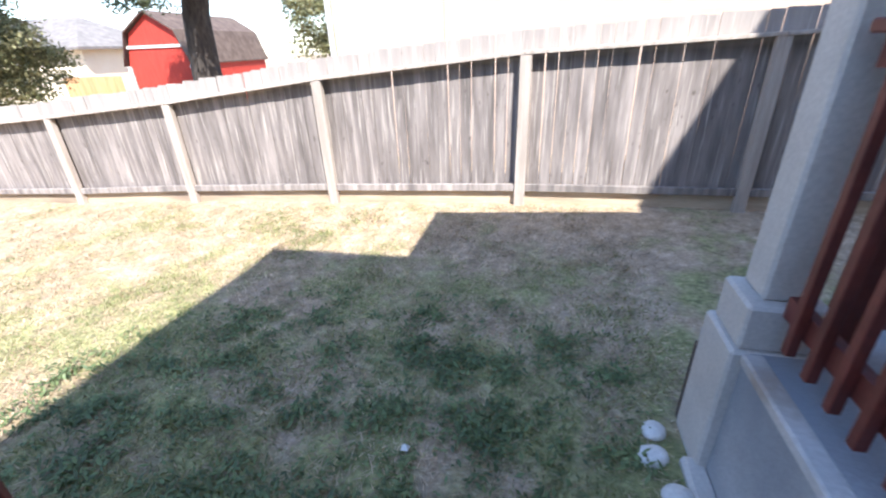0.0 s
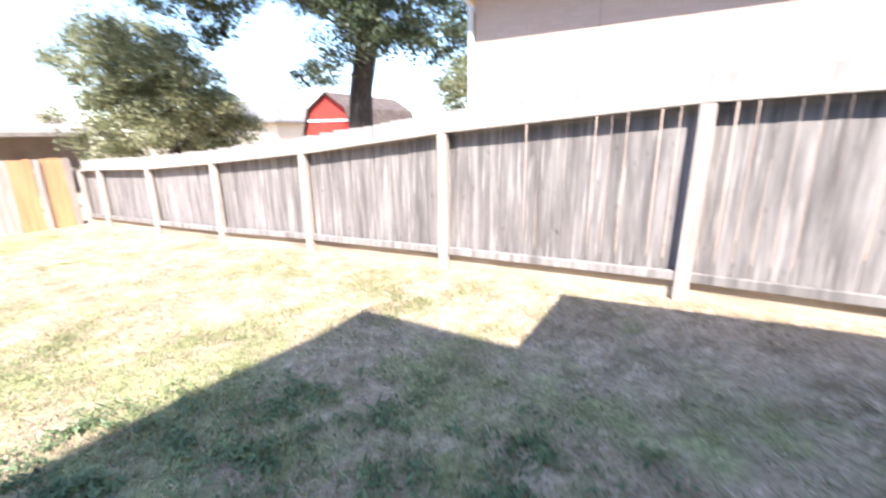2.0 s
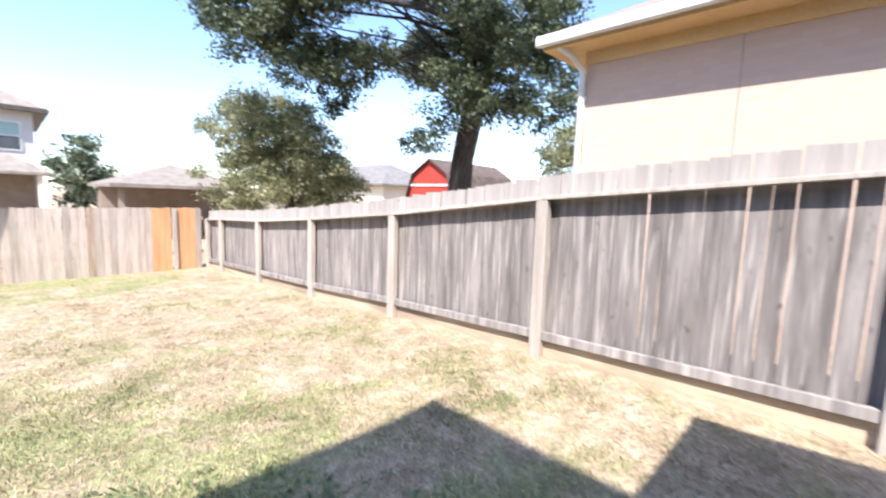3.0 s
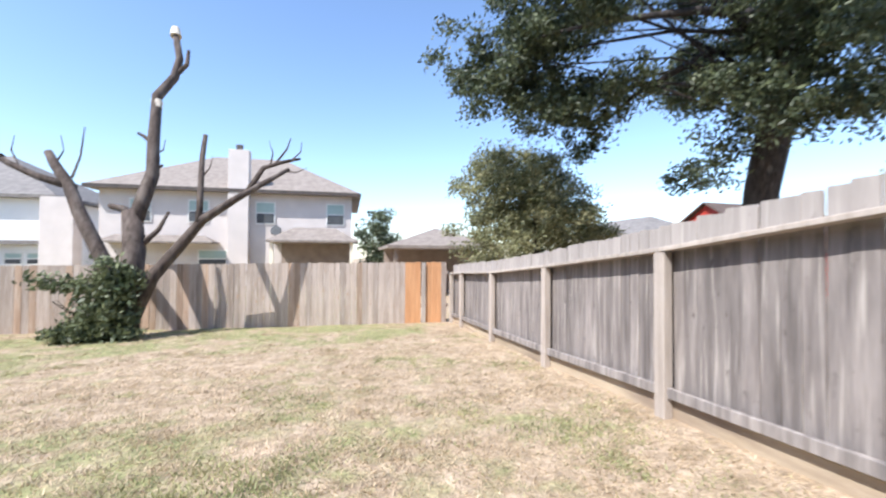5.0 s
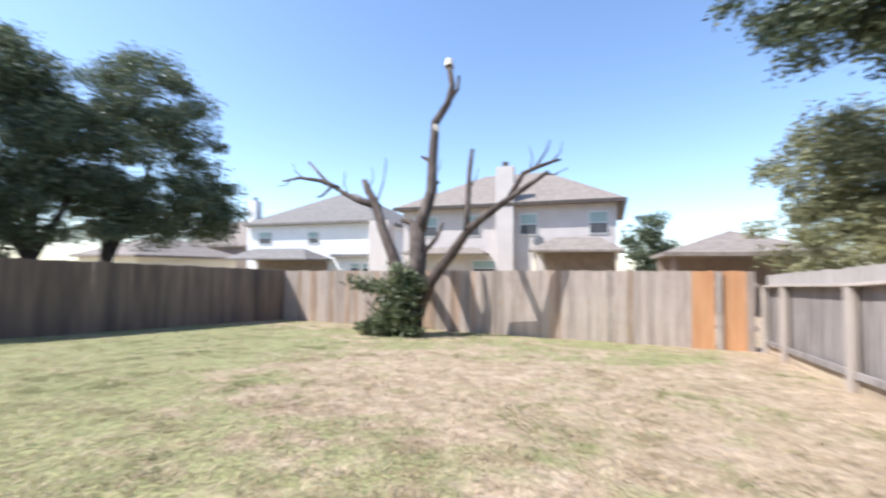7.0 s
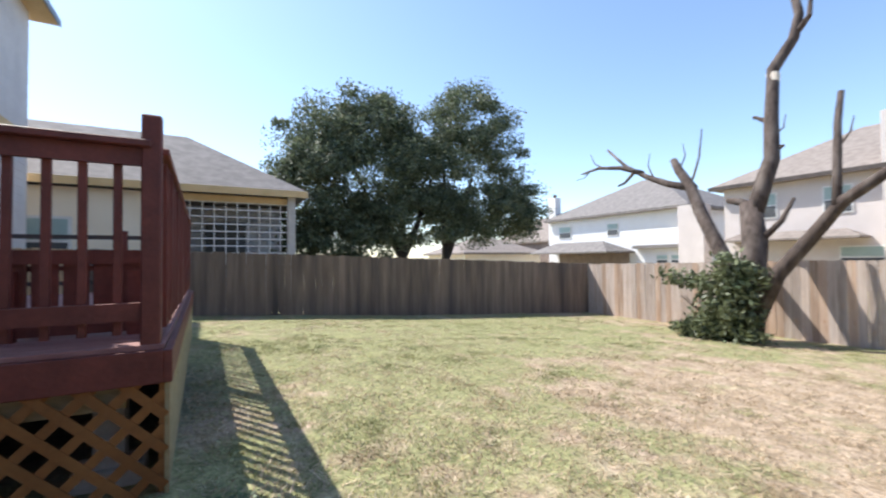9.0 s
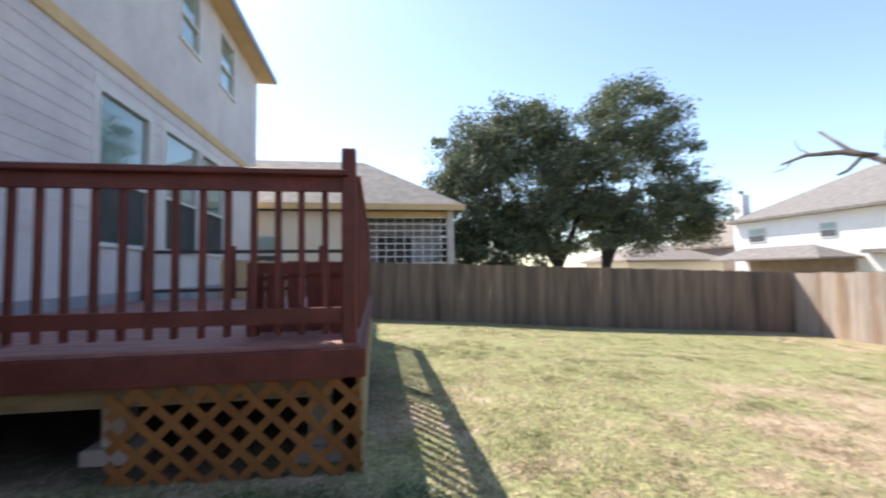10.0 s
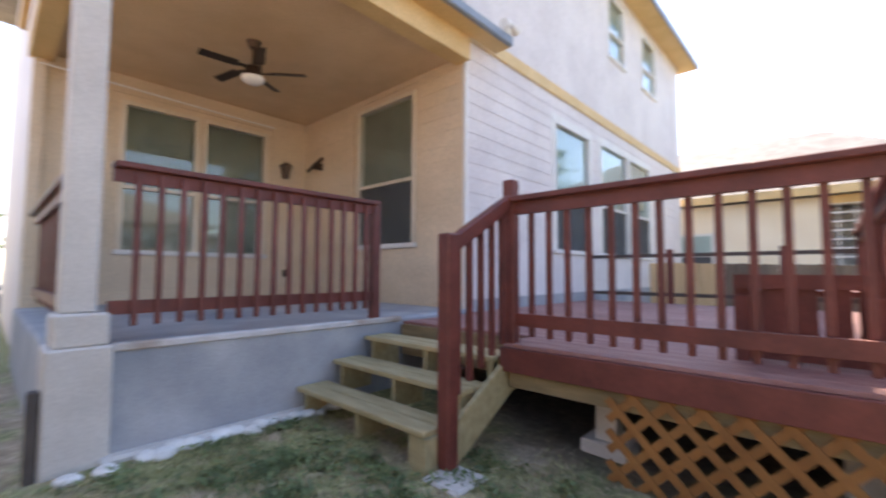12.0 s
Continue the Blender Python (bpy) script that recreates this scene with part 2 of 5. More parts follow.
def ground_mat():
    m = bpy.data.materials.new("dry_lawn")
    m.use_nodes = True
    N, L = m.node_tree.nodes, m.node_tree.links.new
    p = N["Principled BSDF"]
    p.inputs["Roughness"].default_value = 0.95
    g = N.new("ShaderNodeNewGeometry")

    def tex(scale, detail=5):
        t = N.new("ShaderNodeTexNoise")
        t.inputs["Scale"].default_value, t.inputs["Detail"].default_value = scale, detail
        L(g.outputs["Position"], t.inputs["Vector"])
        return t.outputs["Fac"]

    def ramp(sock, *stops):
        r = N.new("ShaderNodeValToRGB")
        e = r.color_ramp.elements
        while len(e) < len(stops):
            e.new(0.5)
        for el, (pos, col) in zip(e, stops):
            el.position, el.color = pos, (*col, 1)
        L(sock, r.inputs["Fac"])
        return r.outputs[0]

    def mix(a, b, f, mode="MIX"):
        x = N.new("ShaderNodeMix")
        x.data_type, x.blend_type = "RGBA", mode
        L(a, x.inputs["A"])
        L(b, x.inputs["B"])
        if isinstance(f, float):
            x.inputs["Factor"].default_value = f
        else:
            L(f, x.inputs["Factor"])
        return x.outputs["Result"]

    def blend(a, b, f):
        m_ = N.new("ShaderNodeMix")
        m_.inputs["Factor"].default_value = f
        L(a, m_.inputs["A"])
        L(b, m_.inputs["B"])
        return m_.outputs["Result"]

    def around(x, y, r0, r1):
        """1 near the place, falling to 0 from r0 to r1 metres away."""
        d = N.new("ShaderNodeVectorMath")
        d.operation = "DISTANCE"
        d.inputs[1].default_value = (x, y, 0)
        L(g.outputs["Position"], d.inputs[0])
        mr = N.new("ShaderNodeMapRange")
        mr.inputs["From Min"].default_value, mr.inputs["From Max"].default_value = r0, r1
        mr.inputs["To Min"].default_value, mr.inputs["To Max"].default_value = 1.0, 0.0
        L(d.outputs["Value"], mr.inputs["Value"])
        return mr.outputs[0]

    def plus(a, b, k):
        m_ = N.new("ShaderNodeMath")
        m_.operation = "MULTIPLY_ADD"
        m_.inputs[1].default_value = k
        L(b, m_.inputs[0])
        L(a, m_.inputs[2])
        return m_.outputs[0]

    straw = ramp(blend(tex(5.0), tex(40.0), 0.45), (0.32, (0.235, 0.172, 0.10)), (0.5, (0.385, 0.290, 0.195)), (0.68, (0.53, 0.415, 0.305)))
    green = ramp(tex(22.0), (0.3, (0.15, 0.17, 0.06)), (0.7, (0.34, 0.325, 0.15)))
    dirt = ramp(tex(12.0), (0.3, (0.27, 0.20, 0.135)), (0.7, (0.44, 0.345, 0.25)))
    # bare earth under the deck, darkened to hold the shade there
    shaded_soil = ramp(tex(18.0), (0.3, (0.035, 0.030, 0.024)), (0.7, (0.085, 0.072, 0.055)))
    worn = plus(blend(tex(0.8, 3), tex(3.0, 8), 0.5), around(-8.4, 0.9, 1.2, 4.2), -0.085)
    dry = plus(plus(worn, around(-3.0, 5.6, 1.2, 2.4), -0.10), around(-6.5, 5.6, 1.2, 2.8), -0.10)
    lush = plus(plus(dry, around(-0.7, 0.7, 1.0, 3.6), 0.03), around(-6.5, -5.5, 2.0, 6.0), 0.12)
    lush = plus(lush, around(10.0, 3.5, 3.0, 6.0), 0.25)
    lush = plus(plus(lush, around(-11.8, -1.2, 1.0, 3.0), 0.07), around(-12.2, 2.4, 0.8, 2.4), 0.07)
    sp = N.new("ShaderNodeSeparateXYZ")
    L(g.outputs["Position"], sp.inputs[0])
    bank = N.new("ShaderNodeMapRange")
    bank.inputs["From Min"].default_value, bank.inputs["From Max"].default_value = 3.3, 4.8
    L(sp.outputs["Y"], bank.inputs["Value"])
    lush = plus(lush, bank.outputs[0], -0.11)
    lush = plus(plus(lush, around(-4.3, 0.4, 0.8, 2.3), 0.06), around(-4.3, -2.6, 0.8, 2.4), 0.06)
    patch = ramp(lush, (0.455, (0, 0, 0)), (0.57, (0.95, 0.95, 0.95)))
    bare = ramp(blend(tex(0.42, 2), tex(5.0, 5), 0.4), (0.54, (0, 0, 0)), (0.68, (0.55, 0.55, 0.55)))
    tuft = ramp(blend(tex(34.0, 4), tex(11.0, 5), 0.6), (0.36, (0.70, 0.70, 0.70)), (0.62, (1.30, 1.30, 1.30)))
    L(mix(mix(mix(mix(straw, dirt, bare), green, patch), shaded_soil, around(-1.1, -2.4, 1.5, 2.3)), tuft, 0.85, "MULTIPLY"), p.inputs["Base Color"])
    b = N.new("ShaderNodeBump")
    b.inputs["Strength"].default_value, b.inputs["Distance"].default_value = 0.6, 0.03
    L(tex(45.0, 4), b.inputs["Height"])
    L(b.outputs[0], p.inputs["Normal"])
    return m


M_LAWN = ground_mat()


# ---- helpers for shapes ----
def box(bm, x0, x1, y0, y1, z0, z1, m=None):
    mm = Matrix.Translation(((x0 + x1) / 2, (y0 + y1) / 2, (z0 + z1) / 2)) @ Matrix.Diagonal((x1 - x0, y1 - y0, z1 - z0, 1))
    return bmesh.ops.create_cube(bm, size=1, matrix=(m @ mm) if m else mm)["verts"]


def bevelled(bm, w):
    bmesh.ops.bevel(bm, geom=bm.edges[:], offset=w, segments=1, affect="EDGES")
    return bm


def beam(bm, a, b, w, h, up=(0, 0, 1)):
    """A bar from a to b, w wide and h high."""
    a, b = Vector(a), Vector(b)
    d = b - a
    x = d.normalized()
    y = Vector(up).cross(x).normalized()
    z = x.cross(y)
    m = Matrix((x, y, z)).transposed().to_4x4()
    m.translation = (a + b) / 2
    bmesh.ops.create_cube(bm, size=1, matrix=m @ Matrix.Diagonal((d.length, w, h, 1)))
    return bm


def tube(bm, pts, radii, n=10):
    """A tapered round limb through the points."""
    rings = []
    for i, p in enumerate(pts):
        p = Vector(p)
        d = (Vector(pts[min(i + 1, len(pts) - 1)]) - Vector(pts[max(i - 1, 0)])).normalized()
        s = d.cross(Vector((0.31, 0.9, 0.22))).normalized()
        t = d.cross(s)
        ring = []
        for k in range(n):
            a = 2 * math.pi * k / n
            r = radii[i] * (1 + 0.16 * noise.noise(p * 3 + Vector((k * 0.9, 0, 0))))
            ring.append(bm.verts.new(p + (s * math.cos(a) + t * math.sin(a)) * r))
        rings.append(ring)
    for r0, r1 in zip(rings, rings[1:]):
        for k in range(n):
            bm.faces.new((r0[k], r0[(k + 1) % n], r1[(k + 1) % n], r1[k]))
    bm.faces.new(rings[-1])
    bm.faces.new(rings[0][::-1])
    bmesh.ops.recalc_face_normals(bm, faces=bm.faces[:])
    return bm


def mesh(name, bm, material, smooth=False):
    me = bpy.data.meshes.new(name)
    bm.to_mesh(me)
    bm.free()
    me.materials.append(material)
    if smooth:
        me.polygons.foreach_set("use_smooth", [True] * len(me.polygons))
    return me


def part(name, bm, material, parent=None, label="", smooth=False):
    ob = new(name, mesh(name, bm, material, smooth))
    ob.parent = parent
    return tagged(ob, label)


def piece(name, me, parent, m):
    ob = new(name, me)
    ob.parent = parent
    ob.matrix_basis = m
    return ob


def thing(name, label, category, at=(0, 0, 0), group="", kind=""):
    ob = new(name)
    ob.location = at
    ob.empty_display_size = 0.1
    return tagged(ob, label, category, group, kind)


def B():
    return bmesh.new()


def one(x0, x1, y0, y1, z0, z1, bev=0.0):
    bm = B()
    box(bm, x0, x1, y0, y1, z0, z1)
    return bevelled(bm, bev) if bev else bm


def panel(u0, u1, z0, z1, holes, put):
    """Calls put(ua, ub, za, zb) for the cells of a wall around its openings."""
    us = sorted({u0, u1, *[h[0] for h in holes], *[h[1] for h in holes]})
    for ua, ub in zip(us, us[1:]):
        cut = sorted((h[2], h[3]) for h in holes if h[0] < (ua + ub) / 2 < h[1])
        z = z0
        for ha, hb in cut:
            if ha > z:
                put(ua, ub, z, ha)
            z = hb
        if z1 > z:
            put(ua, ub, z, z1)


def ground_z(x, y):
    xs = (-60, -13.3, -12.1, -9.9, -7.5, -5.2, -2.8, 0.5, 30)
    zs = (-0.6, -0.42, -0.37, -0.29, -0.19, -0.05, 0.06, 0.17, 0.2)
    z = float(np.interp(x, xs, zs))
    swale = math.exp(-((y - 3.4) / 1.2) ** 2) * 0.14 * max(0.0, 1 - abs(x + 1.8) / 4.5)
    return z - swale


# ---- ground ----
bm = B()
gx = sorted({*np.linspace(-15, 6, 64), *np.linspace(-60, -15, 10), *np.linspace(6, 60, 10), -400.0, 400.0})
gy = sorted({*np.linspace(-11, 7, 56), *np.linspace(-60, -11, 10), *np.linspace(7, 60, 10), -400.0, 400.0})
grid = [[bm.verts.new((x, y, ground_z(x, y) + 0.012 * noise.noise(Vector((x * 1.7, y * 1.7, 0))))) for y in gy] for x in gx]
for i in range(len(gx) - 1):
    for j in range(len(gy) - 1):
        bm.faces.new((grid[i][j], grid[i + 1][j], grid[i + 1][j + 1], grid[i][j + 1]))
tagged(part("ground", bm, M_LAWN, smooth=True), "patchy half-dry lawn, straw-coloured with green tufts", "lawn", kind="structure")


# ---- windows ----
count = [0]


def window(axis, plane, u0, u1, z0, z1, out, depth=0.14, screen=True, frame_mat=None, blind=None):
    """A sash window in a wall whose outer face is at plane; out: +1 or -1, the side that it faces."""
    count[0] += 1
    w = thing(f"window_{count[0]}", "white-framed sash window with closed blinds and a dark insect screen", "window", kind="structure")

    def bx(bm, ua, ub, d0, d1, za, zb):
        a, b = sorted((plane + out * d0, plane + out * d1))
        box(bm, a, b, ua, ub, za, zb) if axis == "x" else box(bm, ua, ub, a, b, za, zb)

    f, mid = 0.055, z0 + (z1 - z0) * 0.43
    bm = B()
    bx(bm, u0, u0 + f, -depth, 0.02, z0, z1)
    bx(bm, u1 - f, u1, -depth, 0.02, z0, z1)
    bx(bm, u0 + f, u1 - f, -depth, 0.02, z1 - f, z1)
    bx(bm, u0 + f, u1 - f, -depth + 0.02, 0.0, mid - 0.025, mid + 0.025)
    part("window_frame", bm, frame_mat or M_FRAME, w)
    bm = B()
    bx(bm, u0 - 0.03, u1 + 0.03, -depth, 0.045, z0 - 0.04, z0 + 0.03)
    part("window_sill", bevelled(bm, 0.006), M_FRAME, w)
    for za, zb, d in ((mid + 0.025, z1 - f, -0.045), (z0 + 0.03, mid - 0.025, -0.06)):
        bm = B()
        bx(bm, u0 + f, u1 - f, d - 0.006, d, za, zb)
        ob = part("pane", bm, M_GLASS, w)
        ob.visible_shadow = False
    if screen:
        bm = B()
        n = max(3, int((u1 - u0 - 2 * f) / 0.02))
        for k in range(n + 1):
            u = u0 + f + (u1 - u0 - 2 * f) * k / n
            bx(bm, u - 0.006, u + 0.006, -0.036, -0.034, z0 + 0.03, mid - 0.025)
        part("insect_screen", bm, M_SCREEN, w)
    bm = B()
    z = z0 + 0.03
    while z < z1 - f:
        bx(bm, u0 + f, u1 - f, -0.118, -0.110, z, min(z + 0.047, z1 - f))
        z += 0.05
    part("blind", bm, blind or M_BLIND, w, "closed slatted blind")
    return w


# ---- the house ----
FZ = 0.86            # floor of the porch and the deck
WX, CY = 1.05, -2.06  # west wall, and the corner where the porch begins
SY, TOP = -12.6, 7.85
LOW = [(-5.9, -4.45, 1.71, 4.0), (-7.95, -6.4, 1.71, 4.05), (-9.6, -8.1, 1.71, 4.05)]
UP = [(-7.95, -6.95, 6.1, 7.55), (-10.3, -9.15, 6.1, 7.55)]

wall = thing("wall_west", "white painted lap siding wall of the two-storey house", "wall", kind="structure")
bm = B()
panel(SY, CY, 0.0, 4.6, LOW, lambda a, b, c, d: box(bm, WX + 0.02, WX + 0.2, a, b, c, d))
part("wall_core", bm, M_SIDE, wall)
bm = B()
panel(SY, CY, 4.6, TOP, UP, lambda a, b, c, d: box(bm, WX, WX + 0.2, a, b, c, d))
part("upper_wall", bm, M_SIDE, wall, "smooth white stucco")
bm = B()
box(bm, WX - 0.03, WX + 0.02, SY, CY - 0.0, 4.42, 4.62)
part("trim_band", bevelled(bm, 0.008), M_SOFF, wall, "tan painted band board")
for y0, y1, z0, z1 in LOW:
    for a, b, c, d in ((y0 - 0.1, y0, z0, z1), (y1, y1 + 0.1, z0, z1), (y0 - 0.1, y1 + 0.1, z1, z1 + 0.1)):
        part("window_trim", one(WX - 0.012, WX + 0.03, a, b, c, d), M_FRAME, wall)
part("corner_board", one(WX - 0.014, WX + 0.04, CY - 0.04, CY + 0.013, FZ - 0.5, 4.42, 0.004), M_FRAME, wall)
part("plinth", one(WX - 0.015, WX + 0.03, SY, CY, 0.0, FZ + 0.13), M_CONC, wall, "grey concrete plinth")
for w in LOW:
    window("x", WX, *w, -1)
for w in UP:
    window("x", WX, *w, -1, screen=False)

wall = thing("wall_porch_side", "tan lap siding wall under the porch roof", "wall", kind="structure")
PW = [(2.0, 3.40, 1.74, 4.02)]
bm = B()
panel(WX + 0.2, 5.1, 0.0, TOP, PW, lambda a, b, c, d: box(bm, a, b, CY - 0.2, CY - 0.02, c, d))
part("wall_core", bm, M_TANW, wall)
window("y", CY, *PW[0], 1, frame_mat=M_TANF, blind=M_SHADE)
wall2 = thing("wall_porch_back", "tan lap siding wall at the back of the porch", "wall", kind="structure")
PB = [(-0.17, 0.86, 1.62, 3.84), (-1.29, -0.23, 1.62, 3.84)]
bm = B()
panel(CY - 0.2, 1.8, 0.0, TOP, PB, lambda a, b, c, d: box(bm, 5.12, 5.3, a, b, c, d))
part("wall_core", bm, M_TANW, wall2)
part("corner_board", one(5.03, 5.16, 1.68, 1.81, FZ, 4.1, 0.005), M_TANW, wall2)
for w in PB:
    window("x", 5.1, *w, -1, screen=False, frame_mat=M_TANF, blind=M_SHADE)
for nm, b in (("wall_north", (5.3, 13, 1.62, 1.8, 0, TOP)), ("wall_east", (12.8, 13, SY, 1.62, 0, TOP)), ("wall_south", (WX + 0.2, 12.8, SY, SY + 0.18, 0, TOP))):
    tagged(part(nm, one(*b), M_SIDE), "white painted house wall", "wall", kind="structure")
for nm, b in (("floor_inside", (WX + 0.2, 12.8, SY + 0.18, CY - 0.2, 0.6, 0.8)), ("ceiling_inside", (WX + 0.2, 12.8, SY + 0.18, CY - 0.2, 4.2, 4.35))):
    tagged(part(nm, one(*b), M_FRAME), "plain surface inside the house", "floor", kind="structure")


def hip(bm, x0, x1, y0, y1, z, rise, thick=0.12):
    """A hipped roof over a rectangle, ridge along the longer side."""
    w, d = x1 - x0, y1 - y0
    s = min(w, d) / 2
    if w >= d:
        r0, r1 = (x0 + s, (y0 + y1) / 2), (x1 - s, (y0 + y1) / 2)
    else:
        r0, r1 = ((x0 + x1) / 2, y0 + s), ((x0 + x1) / 2, y1 - s)
    c = [(x0, y0), (x1, y0), (x1, y1), (x0, y1)]
    lo = [bm.verts.new((*p, z)) for p in c]
    hi = [bm.verts.new((*p, z + thick)) for p in c]
    t0, t1 = bm.verts.new((*r0, z + rise)), bm.verts.new((*r1, z + rise))
    bm.faces.new(lo[::-1])
    for k in range(4):
        bm.faces.new((lo[k], lo[(k + 1) % 4], hi[(k + 1) % 4], hi[k]))
    if w >= d:
        fs = ((hi[0], hi[1], t1, t0), (hi[1], hi[2], t1), (hi[2], hi[3], t0, t1), (hi[3], hi[0], t0))
    else:
        fs = ((hi[0], hi[1], t0), (hi[1], hi[2], t1, t0), (hi[2], hi[3], t1), (hi[3], hi[0], t0, t1))
    for f in fs:
        bm.faces.new(f)
    return bm


EAVE = 0.5
roof = thing("roof_main", "grey shingle hip roof with tan soffit and slate-coloured fascia", "roof", kind="structure")
part("shingles", hip(B(), WX - EAVE, 13.5, SY - EAVE, CY + 0.44, TOP + 0.03, 2.6), M_SHING, roof)
part("soffit", one(WX - EAVE + 0.02, WX + 0.2, SY - EAVE + 0.02, CY + 0.42, TOP, TOP + 0.025), M_SOFF, roof)
part("fascia", one(WX - EAVE - 0.03, WX - EAVE - 0.003, SY - EAVE, CY + 0.46, TOP - 0.02, TOP + 0.16), M_GUTT, roof)
roof = thing("roof_wing", "grey shingle hip roof of the taller house wing", "roof", kind="structure")
part("shingles", hip(B(), 4.6, 13.5, CY - 2, 2.25, TOP + 0.05, 2.2), M_SHING, roof)

# porch roof, beam and ceiling
roof = thing("roof_porch", "shed roof of the porch with slate-coloured gutter", "roof", kind="structure")
bm = B()
v = [bm.verts.new(p) for p in ((0.76, CY + 0.02, 4.44), (5.1, CY + 0.02, 4.92), (5.1, 1.93, 4.92), (0.76, 1.93, 4.44), (0.76, CY + 0.02, 4.52), (5.1, CY + 0.02, 5.0), (5.1, 1.93, 5.0), (0.76, 1.93, 4.52))]
for f in ((3, 2, 1, 0), (4, 5, 6, 7), (0, 1, 5, 4), (1, 2, 6, 5), (2, 3, 7, 6), (3, 0, 4, 7)):
    bm.faces.new([v[k] for k in f])
part("shingles", bm, M_SHING, roof)
part("gutter", one(0.66, 0.76, CY - 0.55, 1.93, 4.40, 4.53, 0.015), M_GUTT, roof)
part("soffit", one(0.72, 0.96, CY - 0.55, 1.92, 4.40, 4.42), M_SOFF, roof)
part("gable_end", one(0.64, 5.1, 1.88, 1.96, 4.42, 4.5), M_SOFF, roof)
tagged(part("beam_west", one(0.96, 1.2, CY + 0.005, 1.86, 4.1, 4.42, 0.006), M_SOFF), "tan painted porch beam", "beam", kind="structure")
tagged(part("beam_north", one(1.2, 5.12, 1.62, 1.86, 4.1, 4.42, 0.006), M_SOFF), "tan painted porch beam", "beam", kind="structure")
tagged(part("ceiling", one(1.2, 5.11, CY, 1.62, 4.2, 4.26), M_CEIL), "tan painted porch ceiling", "ceiling", kind="structure")

# porch slab and its kerb
tagged(part("porch_floor", one(0.92, 5.11, CY, 1.86, -0.2, FZ + 0.015, 0.02), M_CONC), "grey concrete porch slab with a bare raised edge", "porch", kind="structure")

tagged(part("porch_lip", one(0.905, 0.985, -0.85, 1.56, FZ - 0.03, FZ + 0.022, 0.008), M_LIP), "pale chipped mortar lip along the porch edge", "porch edge", kind="structure")

# column on its pedestal
col = thing("porch_column", "pale painted square column on a concrete pedestal", "column", kind="structure")
part("pedestal", one(0.87, 1.21, 1.56, 1.88, 0.0, FZ + 0.02, 0.012), M_CAP, col)
part("base_block", one(0.895, 1.19, 1.58, 1.85, FZ + 0.02, FZ + 0.22, 0.012), M_CAP, col)
part("shaft", one(0.955, 1.14, 1.64, 1.82, FZ + 0.22, 4.1, 0.012), M_CAP, col)


# ---- railings ----
def railing(a, b, top, bottom, posts, name="railing", label="dark red stained wooden railing with square balusters", spacing=0.135, floor=FZ, side=-1):
    """A railing from a to b (x, y): posts, top and bottom rail and balusters."""
    r = thing(name, label, "railing")
    A, C = Vector((*a, 0)), Vector((*b, 0))
    d = C - A
    n = Vector((-d.y, d.x, 0)).normalized()
    for p, h in posts:
        bm = B()
        box(bm, p[0] - 0.045, p[0] + 0.045, p[1] - 0.045, p[1] + 0.045, floor - 0.18, h)
        part("post", bevelled(bm, 0.008), M_RED, r)
    part("top_rail", bevelled(beam(B(), A + Vector((0, 0, top - 0.02)), C + Vector((0, 0, top - 0.02)), 0.14, 0.04), 0.006), M_RED, r)
    part("sub_rail", beam(B(), A + Vector((0, 0, top - 0.085)), C + Vector((0, 0, top - 0.085)), 0.04, 0.09), M_RED, r)
    part("bottom_rail", beam(B(), A + Vector((0, 0, bottom)), C + Vector((0, 0, bottom)), 0.04, 0.09), M_RED, r)
    bm = B()
    box(bm, -0.018, 0.018, -0.018, 0.018, bottom - 0.12, top - 0.06)
    me = mesh("baluster", bevelled(bm, 0.003), M_RED)
    k = int(d.length / spacing)
    for i in range(1, k):
        q = A + d * i / k + n * 0.04 * side
        piece("baluster", me, r, Matrix.Translation(q) @ Matrix.Rotation(random.uniform(-0.006, 0.006), 4, "Y"))
    return r


DX, DY, DS = -2.70, -0.50, -5.7      # the deck: west edge, north edge, south edge
STX = -0.68                          # right-hand side of the steps
RT = 1.89
DZ = 0.83                            # top of the deck boards
railing((DX, DY), (STX, DY), RT, 1.0, [((DX, DY), 2.03), ((STX, DY), 2.02)], label="dark red stained deck railing facing the lawn")
railing((DX, DY - 0.1), (DX, DS), RT, 1.0, [((DX, DS), 2.0), ((DX, -3.0), 1.98)], label="dark red stained deck railing along the lawn side", spacing=0.15)
railing((1.03, -0.58), (1.03, 1.58), 2.06, 1.10, [((1.03, -0.58), 2.07)], label="dark red stained porch railing between post and column", side=1)
railing((1.28, 1.72), (4.56, 1.72), 2.02, 1.10, [((1.30, 1.72), 2.03)], label="dark red stained porch railing on the far side")

# low rail of two bars at the back of the deck
r = thing("back_rail", "dark low rail of two bars at the back of the deck", "railing")
for z in (1.64, 0.98):
    part("bar", one(DX + 0.05, 1.0, DS - 0.02, DS + 0.03, z - 0.03, z + 0.03), M_DARK, r)
for x in (-1.9, -0.4, 0.98):
    part("post", one(x - 0.045, x + 0.045, DS - 0.045, DS + 0.045, 0.7, 1.74, 0.006), M_RED, r)


